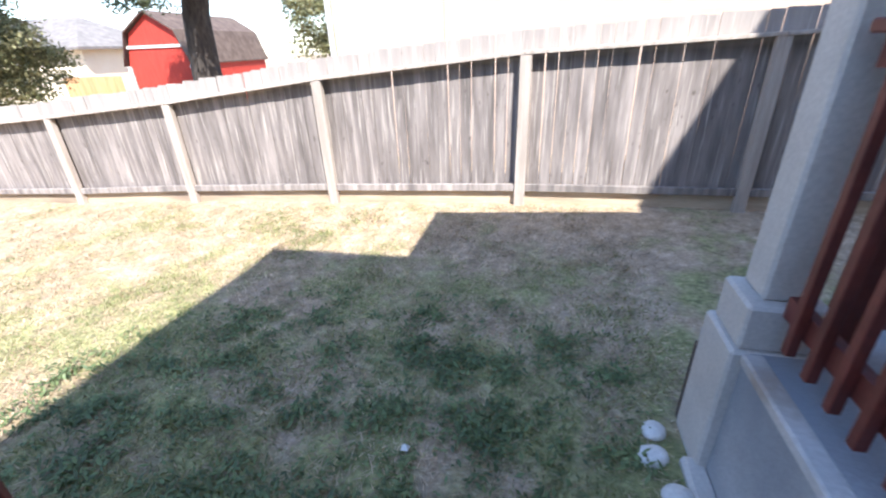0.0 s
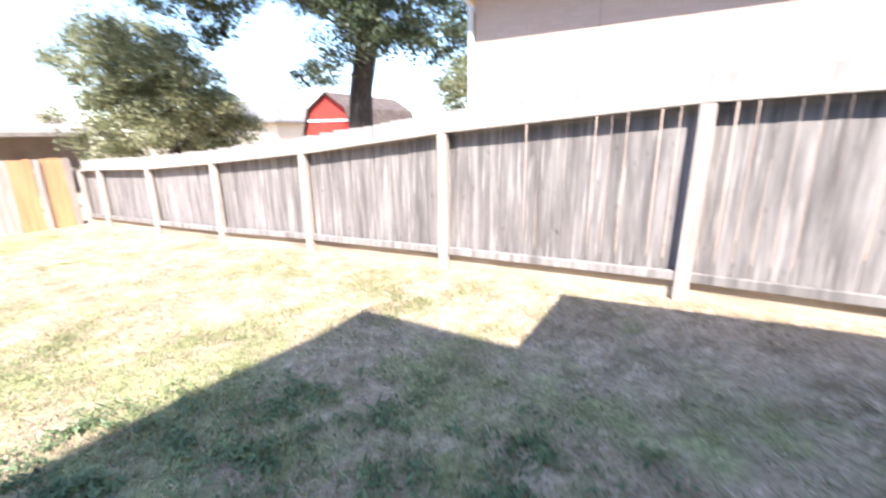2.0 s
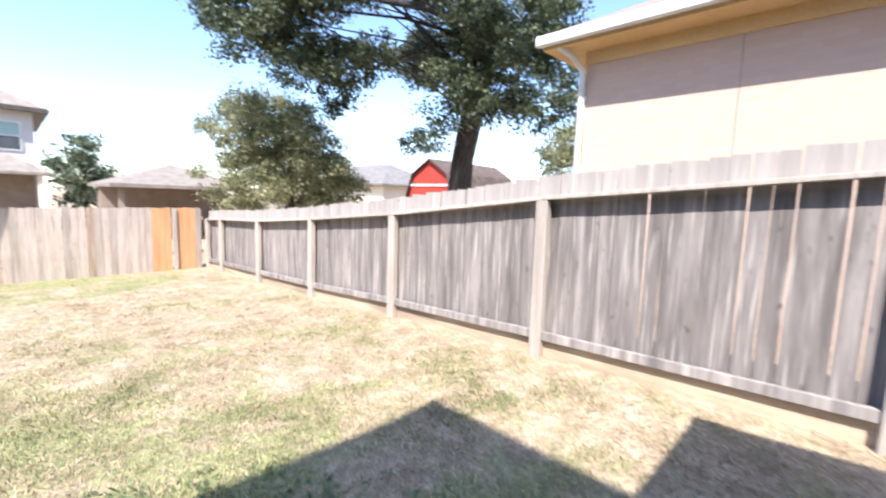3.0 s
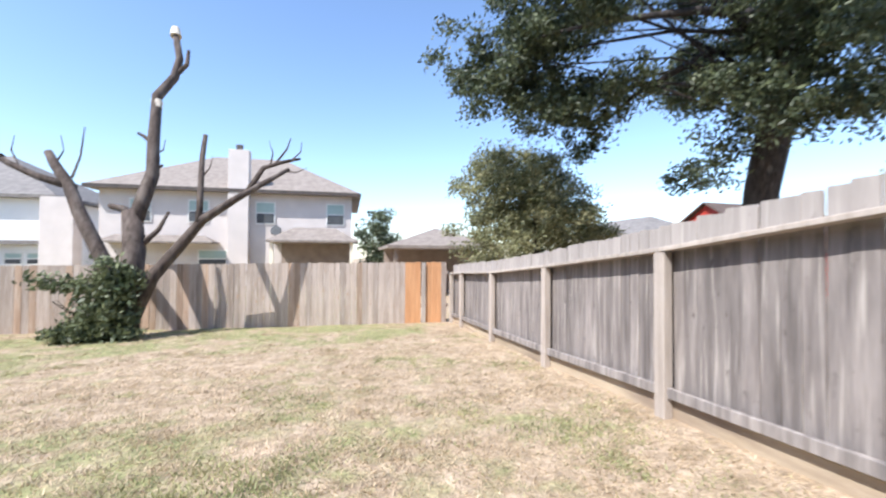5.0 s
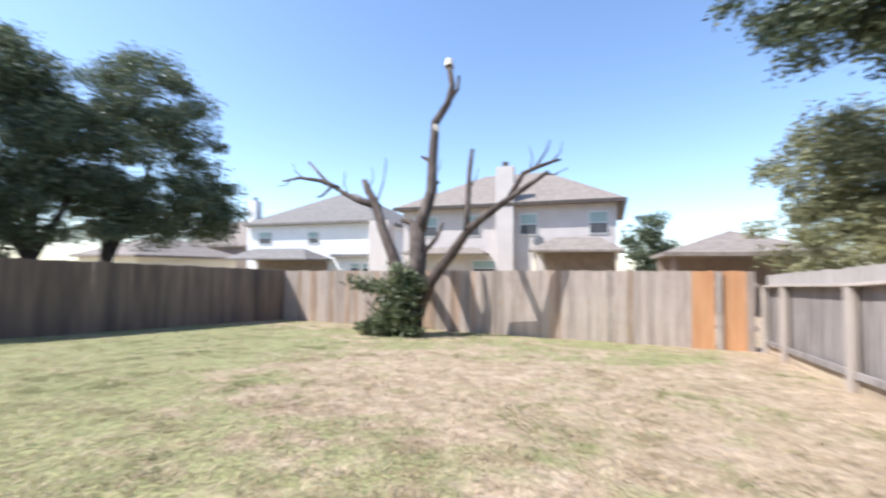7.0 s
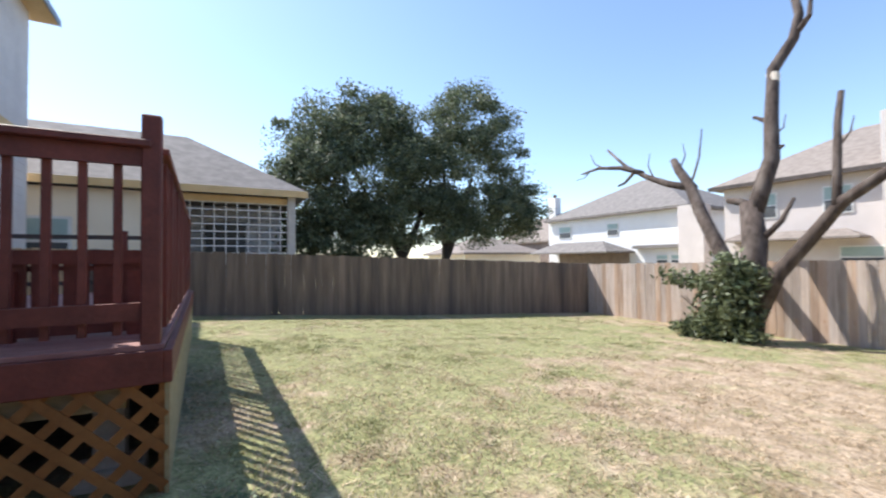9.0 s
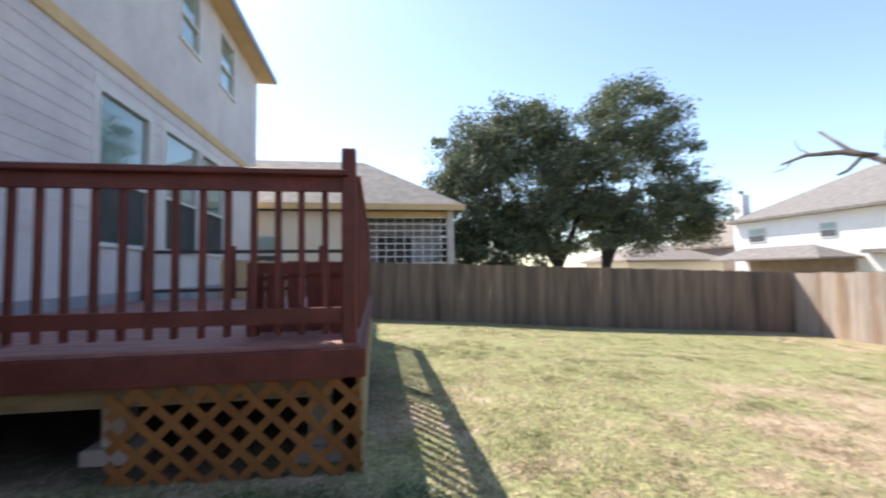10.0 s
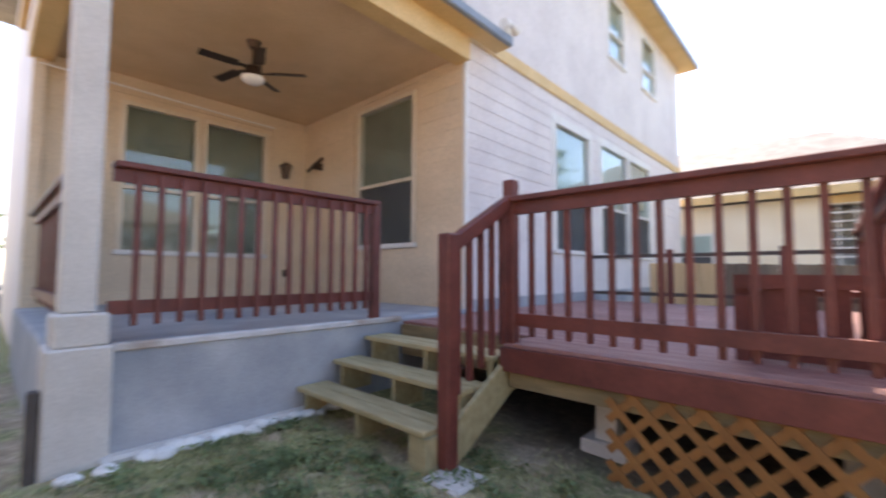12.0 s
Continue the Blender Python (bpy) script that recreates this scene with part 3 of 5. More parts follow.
# ---- deck ----
deck = thing("deck", "red stained wooden deck with lattice skirt", "deck")
part("fascia_north", one(DX - 0.06, STX + 0.045, DY + 0.05, DY + 0.09, 0.635, 0.803, 0.004), M_RED, deck)
part("fascia_west", one(DX - 0.10, DX - 0.06, DS, DY + 0.09, 0.635, 0.803, 0.004), M_RED, deck)
part("beam", one(DX + 0.1, STX, DY - 0.02, DY + 0.03, 0.52, 0.70), M_BEAM, deck, "dark pine beam")
part("inner_beam", one(STX, 0.9, -0.88, -0.84, 0.5, 0.80), M_BEAM, deck, "dark pine beam")
for x, y in ((-1.25, -0.85), (DX + 0.2, -0.75), (DX + 0.2, -3.0), (-1.2, -3.0), (DX + 0.2, -5.4)):
    part("pier", one(x - 0.07, x + 0.07, y - 0.07, y + 0.07, 0.0, 0.66), M_CAP, deck, "concrete pier on a block")
    part("footing", one(x - 0.16, x + 0.16, y - 0.13, y + 0.13, -0.1, ground_z(x, y) + 0.09, 0.01), M_CAP, deck)

# lattice skirts: crossed strips
def strips(origin, along, length, height, parent, step=0.178):
    """Crossed diagonal strips in a rectangle that starts at origin and runs along a unit vector."""
    o, u = Vector(origin), Vector(along)
    nrm = u.cross(Vector((0, 0, 1)))
    k = int((length + height) / step)
    for s in (1, -1):
        for i in range(k + 1):
            c = i * step
            a0, a1 = (c, 0.0), (c - height, height)
            if s < 0:
                a0, a1 = (length - c, 0.0), (length - c + height, height)
            pts = []
            for (p, q) in (a0, a1):
                t = min(max(p, 0.0), length)
                pts.append((t, q + (abs(p - t) if q == 0 else -abs(p - t))))
            (p0, q0), (p1, q1) = pts
            if abs(q1 - q0) < 0.05 or q0 > height or q1 < 0:
                continue
            part("lattice_strip", beam(B(), o + u * p0 + Vector((0, 0, q0)) + nrm * 0.005 * s, o + u * p1 + Vector((0, 0, q1)) + nrm * 0.005 * s, 0.008, 0.047, up=(u * (-(q1 - q0)) + Vector((0, 0, 1)) * (p1 - p0))), M_LATT, parent)


lat = thing("lattice_skirt", "orange-brown cedar lattice skirt under the deck", "lattice")
strips((DX - 0.07, DY + 0.06, 0.05), (1, 0, 0), 1.37, 0.60, lat)
part("stile", one(DX - 0.085, DX - 0.04, DY + 0.03, DY + 0.048, 0.02, 0.645), M_LATT, lat)
lat2 = thing("lattice_skirt", "sunlit tan board skirt along the side of the deck", "lattice")
me = mesh("skirt_board", one(-0.009, 0.009, -0.065, 0.065, 0.0, 0.60), M_PINE)
y = DY - 0.005
while y > DS:
    piece("skirt_board", me, lat2, Matrix.Translation((DX - 0.075, y, 0.045)))
    y -= 0.138

# ---- steps ----
steps = thing("wooden_steps", "three bare treated pine steps up to the porch", "steps")
for i in range(3):
    y1, z = 0.32 - 0.345 * i, 0.385 + 0.173 * i
    for k in range(2):
        part("tread", one(-0.60, 0.90, y1 - 0.15 * (k + 1) + 0.008, y1 - 0.15 * k, z - 0.038, z, 0.005), M_PINE, steps)
for x in (-0.55, 0.12, 0.82):
    for i in range(3):
        y1, z = 0.30 - 0.345 * i, 0.347 + 0.173 * i
        part("stringer_block", one(x - 0.02, x + 0.02, y1 - 0.335, y1 - 0.02, z - 0.2 - 0.03 * i, z - 0.002), M_PINE, steps)
part("end_block", one(-0.618, -0.46, 0.17, 0.315, 0.04, 0.345, 0.005), M_PINE, steps)
part("stringer", bevelled(beam(B(), (-0.64, 0.16, 0.22), (-0.64, -0.60, 0.64), 0.04, 0.24), 0.004), M_PINE, steps)
NX, NYP = -0.66, 0.17
part("handrail", bevelled(beam(B(), (NX, NYP, 1.49), (STX, DY, 1.87), 0.07, 0.10), 0.01), M_RED, steps, "dark red sloping handrail")
bm = B()
box(bm, NX - 0.05, NX + 0.05, NYP - 0.05, NYP + 0.05, 0.151, 1.58)
part("newel_post", bevelled(bm, 0.012), M_RED, steps, "dark red newel post")
me = mesh("baluster", one(-0.018, 0.018, -0.018, 0.018, 0, 0.95), M_RED)
for k in range(5):
    t = (k + 0.7) / 5.6
    piece("baluster", me, steps, Matrix.Translation((NX - 0.02 * t, NYP - t * 0.66, 0.53 + t * 0.36)))
slab = tagged(part("stepping_stone", one(-0.90, -0.62, 0.08, 0.36, 0.06, 0.15, 0.015), M_CAP), "square pale concrete paver at the foot of the steps", "paver")

# bench on the deck
def bench():
    b = thing("deck_bench", "dark red wooden bench with a slatted back on the deck", "bench")
    x0, x1, y0 = -2.62, -1.98, -0.98
    for k in range(5):
        x = x0 + 0.05 + k * 0.135
        part("back_slat", one(x - 0.058, x + 0.058, y0, y0 + 0.025, DZ + 0.10, DZ + 0.50, 0.004), M_RED, b)
    for z in (0.06, 0.46):
        part("cross_rail", one(x0, x1, y0 + 0.026, y0 + 0.06, DZ + z - 0.04, DZ + z + 0.04), M_RED, b)
    for k in range(4):
        part("seat_slat", one(x0, x1, y0 - 0.13 * (k + 1) + 0.01, y0 - 0.13 * k - 0.01, DZ + 0.38, DZ + 0.41), M_RED, b)
    for x in (x0 + 0.04, x1 - 0.04):
        for y in (y0 + 0.05, y0 - 0.48):
            part("leg", one(x - 0.035, x + 0.035, y - 0.035, y + 0.035, DZ, DZ + 0.38), M_RED, b)


bench()


# ---- porch fittings ----
def ceiling_fan():
    c = Vector((2.80, -0.04, 4.2))
    f = thing("ceiling_fan", "dark bronze ceiling fan with a white glass light bowl", "ceiling fan", c)
    bm = B()
    bmesh.ops.create_cone(bm, cap_ends=True, segments=20, radius1=0.05, radius2=0.085, depth=0.08, matrix=Matrix.Translation((0, 0, -0.04)))
    part("canopy", bm, M_METAL, f)
    bm = B()
    bmesh.ops.create_cone(bm, cap_ends=True, segments=12, radius1=0.015, radius2=0.015, depth=0.26, matrix=Matrix.Translation((0, 0, -0.2)))
    part("downrod", bm, M_METAL, f)
    bm = B()
    bmesh.ops.create_cone(bm, cap_ends=True, segments=24, radius1=0.13, radius2=0.09, depth=0.14, matrix=Matrix.Translation((0, 0, -0.39)))
    part("motor", bevelled(bm, 0.012), M_METAL, f)
    bm = B()
    bmesh.ops.create_uvsphere(bm, u_segments=20, v_segments=12, radius=0.14, matrix=Matrix.Translation((0, 0, -0.46)) @ Matrix.Diagonal((1, 1, 0.6, 1)))
    bmesh.ops.delete(bm, geom=[v for v in bm.verts if v.co.z > -0.455], context="VERTS")
    part("light_bowl", bm, M_OPAL, f, "white glass bowl", smooth=True)
    for k in range(5):
        m = Matrix.Rotation(2 * math.pi * k / 5 + 0.22, 4, "Z") @ Matrix.Rotation(0.2, 4, "X")
        bm = B()
        box(bm, 0.2, 0.62, -0.06, 0.06, -0.375, -0.365)
        bmesh.ops.transform(bm, matrix=m, verts=bm.verts[:])
        part("blade", bevelled(bm, 0.003), M_METAL, f)
        bm = B()
        box(bm, 0.1, 0.24, -0.02, 0.02, -0.385, -0.370)
        bmesh.ops.transform(bm, matrix=m, verts=bm.verts[:])
        part("bracket", bm, M_METAL, f)


ceiling_fan()
lamp = thing("wall_lantern", "dark bronze lantern on the porch wall", "wall lamp", (5.02, -1.62, 3.19))
bm = B()
bmesh.ops.create_cone(bm, cap_ends=True, segments=8, radius1=0.06, radius2=0.10, depth=0.22)
part("body", bm, M_METAL, lamp)
bm = B()
bmesh.ops.create_cone(bm, cap_ends=True, segments=8, radius1=0.12, radius2=0.03, depth=0.08, matrix=Matrix.Translation((0, 0, 0.15)))
part("cap", bm, M_METAL, lamp)
part("bracket", one(0.0, 0.1, -0.02, 0.02, 0.0, 0.05), M_METAL, lamp)
hook = thing("wall_bracket", "dark bar bracket fixed to the porch wall", "bracket", (4.5, CY + 0.05, 3.28))
part("bar", beam(B(), (-0.25, 0.10, 0.10), (0.25, 0.10, -0.06), 0.035, 0.05), M_METAL, hook)
part("mount", one(-0.03, 0.03, -0.07, 0.12, -0.06, 0.06), M_METAL, hook)
flood = thing("flood_light", "white twin flood light under the porch eave", "flood light", (0.70, CY - 0.45, 4.61))
for s in (-1, 1):
    bm = B()
    bmesh.ops.create_cone(bm, cap_ends=True, segments=14, radius1=0.07, radius2=0.04, depth=0.14, matrix=Matrix.Translation((-0.06, 0.09 * s, 0.02)) @ Matrix.Rotation(1.2 * s, 4, "X"))
    part("lamp_head", bevelled(bm, 0.006), M_FRAME, flood)
part("base", one(-0.04, 0.06, -0.05, 0.05, -0.08, 0.0), M_FRAME, flood)
part_line = thing("string_wire", "thin white wire strung across the porch", "wire")
part("cable", tube(B(), [(4.98, 1.75, 4.02), (4.9, 0.6, 3.96), (4.9, -0.6, 3.93), (4.98, -1.35, 3.95)], [0.014] * 4, 6), M_WIRE, part_line)
outlet = tagged(part("wall_outlet", one(5.07, 5.12, -1.75, -1.63, 1.25, 1.38, 0.005), M_METAL), "dark weatherproof outlet box on the porch wall", "outlet")
pipe = tagged(part("drain_pipe", one(0.88, 0.95, 1.884, 1.94, 0.1, 0.66, 0.01), M_DARK), "short black drain pipe beside the column pedestal", "pipe")


def rock(x, y, s):
    bm = B()
    bmesh.ops.create_icosphere(bm, subdivisions=3, radius=s)
    for v in bm.verts:
        v.co *= 1 + 0.35 * noise.noise(v.co * 9 + Vector((x * 7, y * 5, 0)))
        v.co.z *= 0.55
    ob = part("rock", bm, M_ROCK, None, "pale limestone rock at the foot of the porch", True)
    ob.location = (x, y, ground_z(x, y) + s * 0.18)
    tagged(ob, category="rock", group="rocks along the porch")


for k in range(6, 23):
    rock(0.79 - 0.03 * math.sin(k * 2.1) + random.uniform(-0.05, 0.03), 1.95 - 0.092 * k, random.uniform(0.04, 0.08))
rock(0.73, 1.76, 0.062)
rock(0.71, 1.60, 0.07)
tagged(part("kerb_footing", one(0.82, 0.93, -0.35, 1.62, -0.05, 0.21, 0.02), M_CAP), "rough pale footing along the porch slab", "footing", kind="structure")


bm = B()
v = [bm.verts.new(p) for p in ((-0.022, -0.016, 0), (0.018, -0.02, 0.008), (0.024, 0.014, 0.002), (0.0, 0.02, 0.016), (-0.02, 0.012, 0.006))]
f = bm.faces.new(v)
ext = bmesh.ops.extrude_face_region(bm, geom=[f])
bmesh.ops.translate(bm, vec=(0, 0, 0.002), verts=[e for e in ext["geom"] if isinstance(e, bmesh.types.BMVert)])
scrap = tagged(part("paper_scrap", bm, M_FRAME), "small crumpled white paper scrap lying in the weeds", "litter")
scrap.location = (-0.52, 1.42, ground_z(-0.52, 1.42) + 0.02)


# ---- fences ----
def picket_mesh(name, w, h, t, material, ear=0.02):
    bm = B()
    pts = [(-w / 2, 0), (w / 2, 0), (w / 2, h - ear), (w / 2 - ear, h), (-w / 2 + ear, h), (-w / 2, h - ear)]
    f0 = [bm.verts.new((x, -t / 2, z)) for x, z in pts]
    f1 = [bm.verts.new((x, t / 2, z)) for x, z in pts]
    bm.faces.new(f0)
    bm.faces.new(f1[::-1])
    for k in range(6):
        bm.faces.new((f0[(k + 1) % 6], f0[k], f1[k], f1[(k + 1) % 6]))
    bmesh.ops.recalc_face_normals(bm, faces=bm.faces[:])
    return mesh(name, bm, material)


NY = 5.27
POSTX = [-13.2, -12.15, -9.87, -7.55, -5.23, -2.82, -0.21, 2.3, 4.8, 7.3]
CAPZ = [0.90, 0.96, 1.05, 1.22, 1.42, 1.69, 1.91, 2.0, 2.08, 2.12]


def cap_z(x):
    return float(np.interp(x, POSTX, CAPZ))


fence = thing("fence", "weathered grey wooden fence with posts, cap rail and pickets", "fence")
for x, z in zip(POSTX, CAPZ):
    lean = random.uniform(-0.008, 0.008)
    ob = part("post", one(-0.065, 0.065, -0.05, 0.04, -0.3, z - ground_z(x, NY), 0.006), M_POST, fence)
    ob.matrix_basis = Matrix.Translation((x, NY, ground_z(x, NY))) @ Matrix.Rotation(lean, 4, "Y")
for (xa, za), (xb, zb) in zip(zip(POSTX, CAPZ), zip(POSTX[1:], CAPZ[1:])):
    part("cap_rail", bevelled(beam(B(), (xa, NY + 0.01, za + 0.02), (xb - 0.004, NY + 0.01, zb + 0.02), 0.13, 0.04), 0.004), M_POST, fence)
    ga, gb = ground_z(xa, NY), ground_z(xb, NY)
    part("bottom_rail", bevelled(beam(B(), (xa + 0.05, NY + 0.0, ga + 0.23), (xb - 0.05, NY + 0.0, gb + 0.23), 0.045, 0.09), 0.004), M_FENCE, fence)
    part("kick_board", beam(B(), (xa + 0.05, NY + 0.055, ga + 0.07), (xb - 0.05, NY + 0.055, gb + 0.07), 0.025, 0.26), M_KICK, fence)
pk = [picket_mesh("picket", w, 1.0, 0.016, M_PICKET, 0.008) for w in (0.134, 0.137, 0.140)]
x = -13.25
while x < 7.3:
    z0 = ground_z(x, NY) + 0.12
    top = cap_z(x) + 0.25 + random.uniform(-0.012, 0.012)
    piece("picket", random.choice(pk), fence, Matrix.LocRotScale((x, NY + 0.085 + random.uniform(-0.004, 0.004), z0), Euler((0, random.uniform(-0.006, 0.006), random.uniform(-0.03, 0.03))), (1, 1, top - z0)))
    x += random.choice((0.139, 0.141, 0.143, 0.145))

# west fence, with a newer stretch at the corner
west = thing("fence", "tan weathered wooden picket fence across the back of the yard", "fence")
WFX = -13.32
pw = [picket_mesh("picket", w, 1.0, 0.018, M_WEST, 0.018) for w in (0.132, 0.138)]
pw = pw * 3 + [picket_mesh("picket", 0.136, 1.0, 0.018, M_RUST, 0.018)]
pc = picket_mesh("picket", 0.138, 1.0, 0.018, M_CEDAR, 0.018)
y = -7.0
while y < 5.2:
    new_wood = 3.95 < y < 4.98
    top = float(np.interp(y, (-7, 0, 5), (1.08, 1.18, 1.23))) + random.uniform(-0.012, 0.012)
    z0 = ground_z(WFX, y) - 0.02
    if 4.42 < y < 4.56:
        piece("post", picket_mesh("post", 0.10, 1.0, 0.05, M_POST, 0.005), west, Matrix.LocRotScale((WFX + 0.03, y, z0), Euler((0, 0, radians(90))), (1, 1, top - z0)))
    else:
        piece("picket", pc if new_wood else random.choice(pw), west, Matrix.LocRotScale((WFX + random.uniform(-0.004, 0.004), y, z0), Euler((0, random.uniform(-0.004, 0.004), radians(90) + random.uniform(-0.03, 0.03))), (1, 1, top - z0)))
    y += 0.142
for z in (0.0, 0.9):
    part("rail", one(WFX - 0.06, WFX - 0.015, -7.0, 5.2, z, z + 0.09), M_WEST, west)

# south fence
south = thing("fence", "brown shaded wooden picket fence beside the neighbouring house", "fence")
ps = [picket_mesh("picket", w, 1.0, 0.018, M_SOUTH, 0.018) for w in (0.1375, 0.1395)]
newer = [picket_mesh("picket", w, 1.0, 0.018, M_PALE, 0.018) for w in (0.132, 0.138)]
S0, S1 = Vector((-13.3, -7.05)), Vector((8.0, -10.6))
sd = (S1 - S0).normalized()
u = 0.0
while u < (S1 - S0).length:
    p = S0 + sd * u
    z0 = ground_z(p.x, p.y) - 0.03
    top = float(np.interp(p.x, (-13.3, -3, 8), (1.10, 1.50, 1.8))) + random.uniform(-0.012, 0.012)
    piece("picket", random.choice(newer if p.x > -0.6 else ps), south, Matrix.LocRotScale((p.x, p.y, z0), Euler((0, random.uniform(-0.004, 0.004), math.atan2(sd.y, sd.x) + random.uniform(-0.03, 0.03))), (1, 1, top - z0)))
    u += 0.1405
for h in (0.3, 1.2):
    part("rail", beam(B(), (S0.x, S0.y - 0.04, h - 0.3), (S1.x, S1.y - 0.04, h + 0.25), 0.04, 0.09), M_SOUTH, south)


# dark car parked beyond the side yard
car = thing("parked_car", "dark grey parked car beyond the shaded side yard", "car", (15.0, 3.4, 0.0))
bm = B()
box(bm, -0.9, 0.9, -2.2, 2.2, 0.32, 0.95)
part("body", bevelled(bm, 0.12), M_CAR, car)
bm = B()
box(bm, -0.78, 0.78, -1.5, 1.2, 0.9, 1.5)
for v in bm.verts:
    if v.co.z > 1.2:
        v.co.x *= 0.8
        v.co.y *= 0.72
part("cabin", bevelled(bm, 0.06), M_DARK, car, "dark glazed cabin")
for sx in (-0.9, 0.9):
    for wy in (-1.4, 1.4):
        bm = B()
        bmesh.ops.create_cone(bm, cap_ends=True, segments=24, radius1=0.34, radius2=0.34, depth=0.22, matrix=Matrix.Translation((sx * 0.92, wy, 0.34)) @ Matrix.Rotation(radians(90), 4, "Y"))
        w = part("wheel", bevelled(bm, 0.04), M_DARK, car)
        bm = B()
        bmesh.ops.create_cone(bm, cap_ends=True, segments=16, radius1=0.2, radius2=0.17, depth=0.03, matrix=Matrix.Translation((sx * 1.055, wy, 0.34)) @ Matrix.Rotation(radians(90), 4, "Y"))
        part("rim", bm, M_METAL, w)
for wy in (-1.75, 1.75):
    part("lamp", one(-0.92, -0.86, wy - 0.2, wy + 0.2, 0.7, 0.82, 0.01), M_FRAME, car)

# ---- trees ----
def crown(name, parent, blobs, count_, size, material, rng, droop=0.0, clump=0.3, per=120):
    """Many small leaves in clumps: each blob is (centre, radii, share)."""
    vs = []
    for c, r, share in blobs:
        n = int(count_ * share)
        m = max(8, n // per)
        d = rng.normal(size=(m, 3))
        d /= np.linalg.norm(d, axis=1)[:, None]
        cl = d * rng.uniform(0.3, 1.05, (m, 1)) ** 0.55 * np.array(r) + np.array(c)
        k = rng.integers(0, m, n)
        spread = np.clip(rng.normal(size=(n, 3)), -1.5, 1.5) * np.array((clump, clump, clump * 0.62)) * rng.uniform(0.55, 1.35, (m, 1))[k]
        pos = cl[k] + spread
        pos[:, 2] -= droop * np.abs(spread[:, 0])
        vs.append(pos)
    pos = np.concatenate(vs)
    n = len(pos)
    a = rng.normal(size=(n, 3))
    a /= np.linalg.norm(a, axis=1)[:, None]
    b = np.cross(a, rng.normal(size=(n, 3)))
    b /= np.linalg.norm(b, axis=1)[:, None]
    s = size * rng.uniform(0.6, 1.3, (n, 1))
    quad = np.stack([pos - a * s, pos - b * s * 0.45, pos + a * s, pos + b * s * 0.45], 1).reshape(-1, 3)
    me = bpy.data.meshes.new(name)
    me.from_pydata(quad.tolist(), [], np.arange(4 * n).reshape(-1, 4).tolist())
    me.materials.append(material)
    ob = new(name, me)
    ob.parent = parent
    return ob


rng = np.random.default_rng(7)

# live oak beyond the fence
oak = thing("oak_tree", "large dark live oak with a leaning trunk beyond the fence", "tree")
bm = B()
tube(bm, [(-11.4, 13.5, -0.4), (-11.45, 13.5, 1.5), (-11.3, 13.5, 3.2), (-10.9, 13.4, 4.6), (-10.3, 13.2, 6.4), (-9.7, 13.0, 8.2)], [0.62, 0.46, 0.42, 0.40, 0.34, 0.2], 12)
tufts = [(-10.6, 12.0, 5.9), (-9.8, 12.6, 6.4), (-9.0, 12.9, 5.9), (-8.2, 13.4, 6.3), (-7.4, 13.6, 6.0), (-8.8, 12.0, 6.9), (-10.2, 12.8, 7.2), (-7.0, 12.6, 6.8), (-11.2, 12.6, 6.6), (-9.6, 11.4, 5.4),
         (-13.6, 7.2, 6.6), (-13.0, 8.6, 6.3), (-14.0, 6.2, 6.9), (-13.3, 7.8, 5.7), (-12.8, 9.4, 5.6), (-14.4, 8.6, 7.2), (-13.8, 9.6, 6.4), (-12.2, 7.6, 7.2),
         (-14.0, 9.8, 5.1), (-12.8, 8.5, 5.6), (-13.2, 6.1, 6.1), (-14.2, 7.5, 6.5), (-13.4, 5.6, 7.2), (-11.9, 12.2, 3.9), (-11.2, 12.3, 4.8), (-9.2, 11.7, 4.7), (-8.4, 12.4, 4.6), (-7.4, 12.6, 4.5), (-6.8, 13.0, 5.1), (-7.6, 11.8, 5.8), (-15.2, 9.2, 6.6), (-12.0, 9.8, 6.2), (-9.6, 13.8, 5.4)]
pick = random.Random(31)
while len(tufts) < 86:
    q = Vector((pick.uniform(-1, 1), pick.uniform(-1, 1), pick.uniform(0.08, 1)))
    if 0.42 < q.length < 1.0:
        tufts.append((-11.4 + 5.4 * q.x, 10.9 + 5.6 * q.y, 6.5 + 4.4 * q.z))
fork = Vector((-10.85, 13.4, 4.75))
for i, t in enumerate(tufts):
    if i % 2:
        continue
    t = Vector(t)
    r = 0.11 if i % 9 == 0 else 0.05 if i % 3 == 0 else 0.03
    rise = Vector((0, 0, 0.8 if t.z < 6.2 else 0.4))
    start = fork.lerp(Vector((-9.95, 13.08, 7.5)), (i * 7 % 22) / 22)
    tube(bm, [start, start.lerp(t, 0.35) + rise, start.lerp(t, 0.72) + rise * 0.8, t], [r * 1.2, r, r * 0.6, r * 0.25], 7)
part("trunk", bm, M_BARK, oak, smooth=True)
crown("crown", oak, [(t, (0.85 + 0.25 * math.sin(i * 1.7), 0.85 + 0.25 * math.cos(i * 2.3), 0.62), 1 / 86) for i, t in enumerate(tufts)], 100000, 0.075, M_LEAF_OAK, rng, 0.4, 0.22, 62)

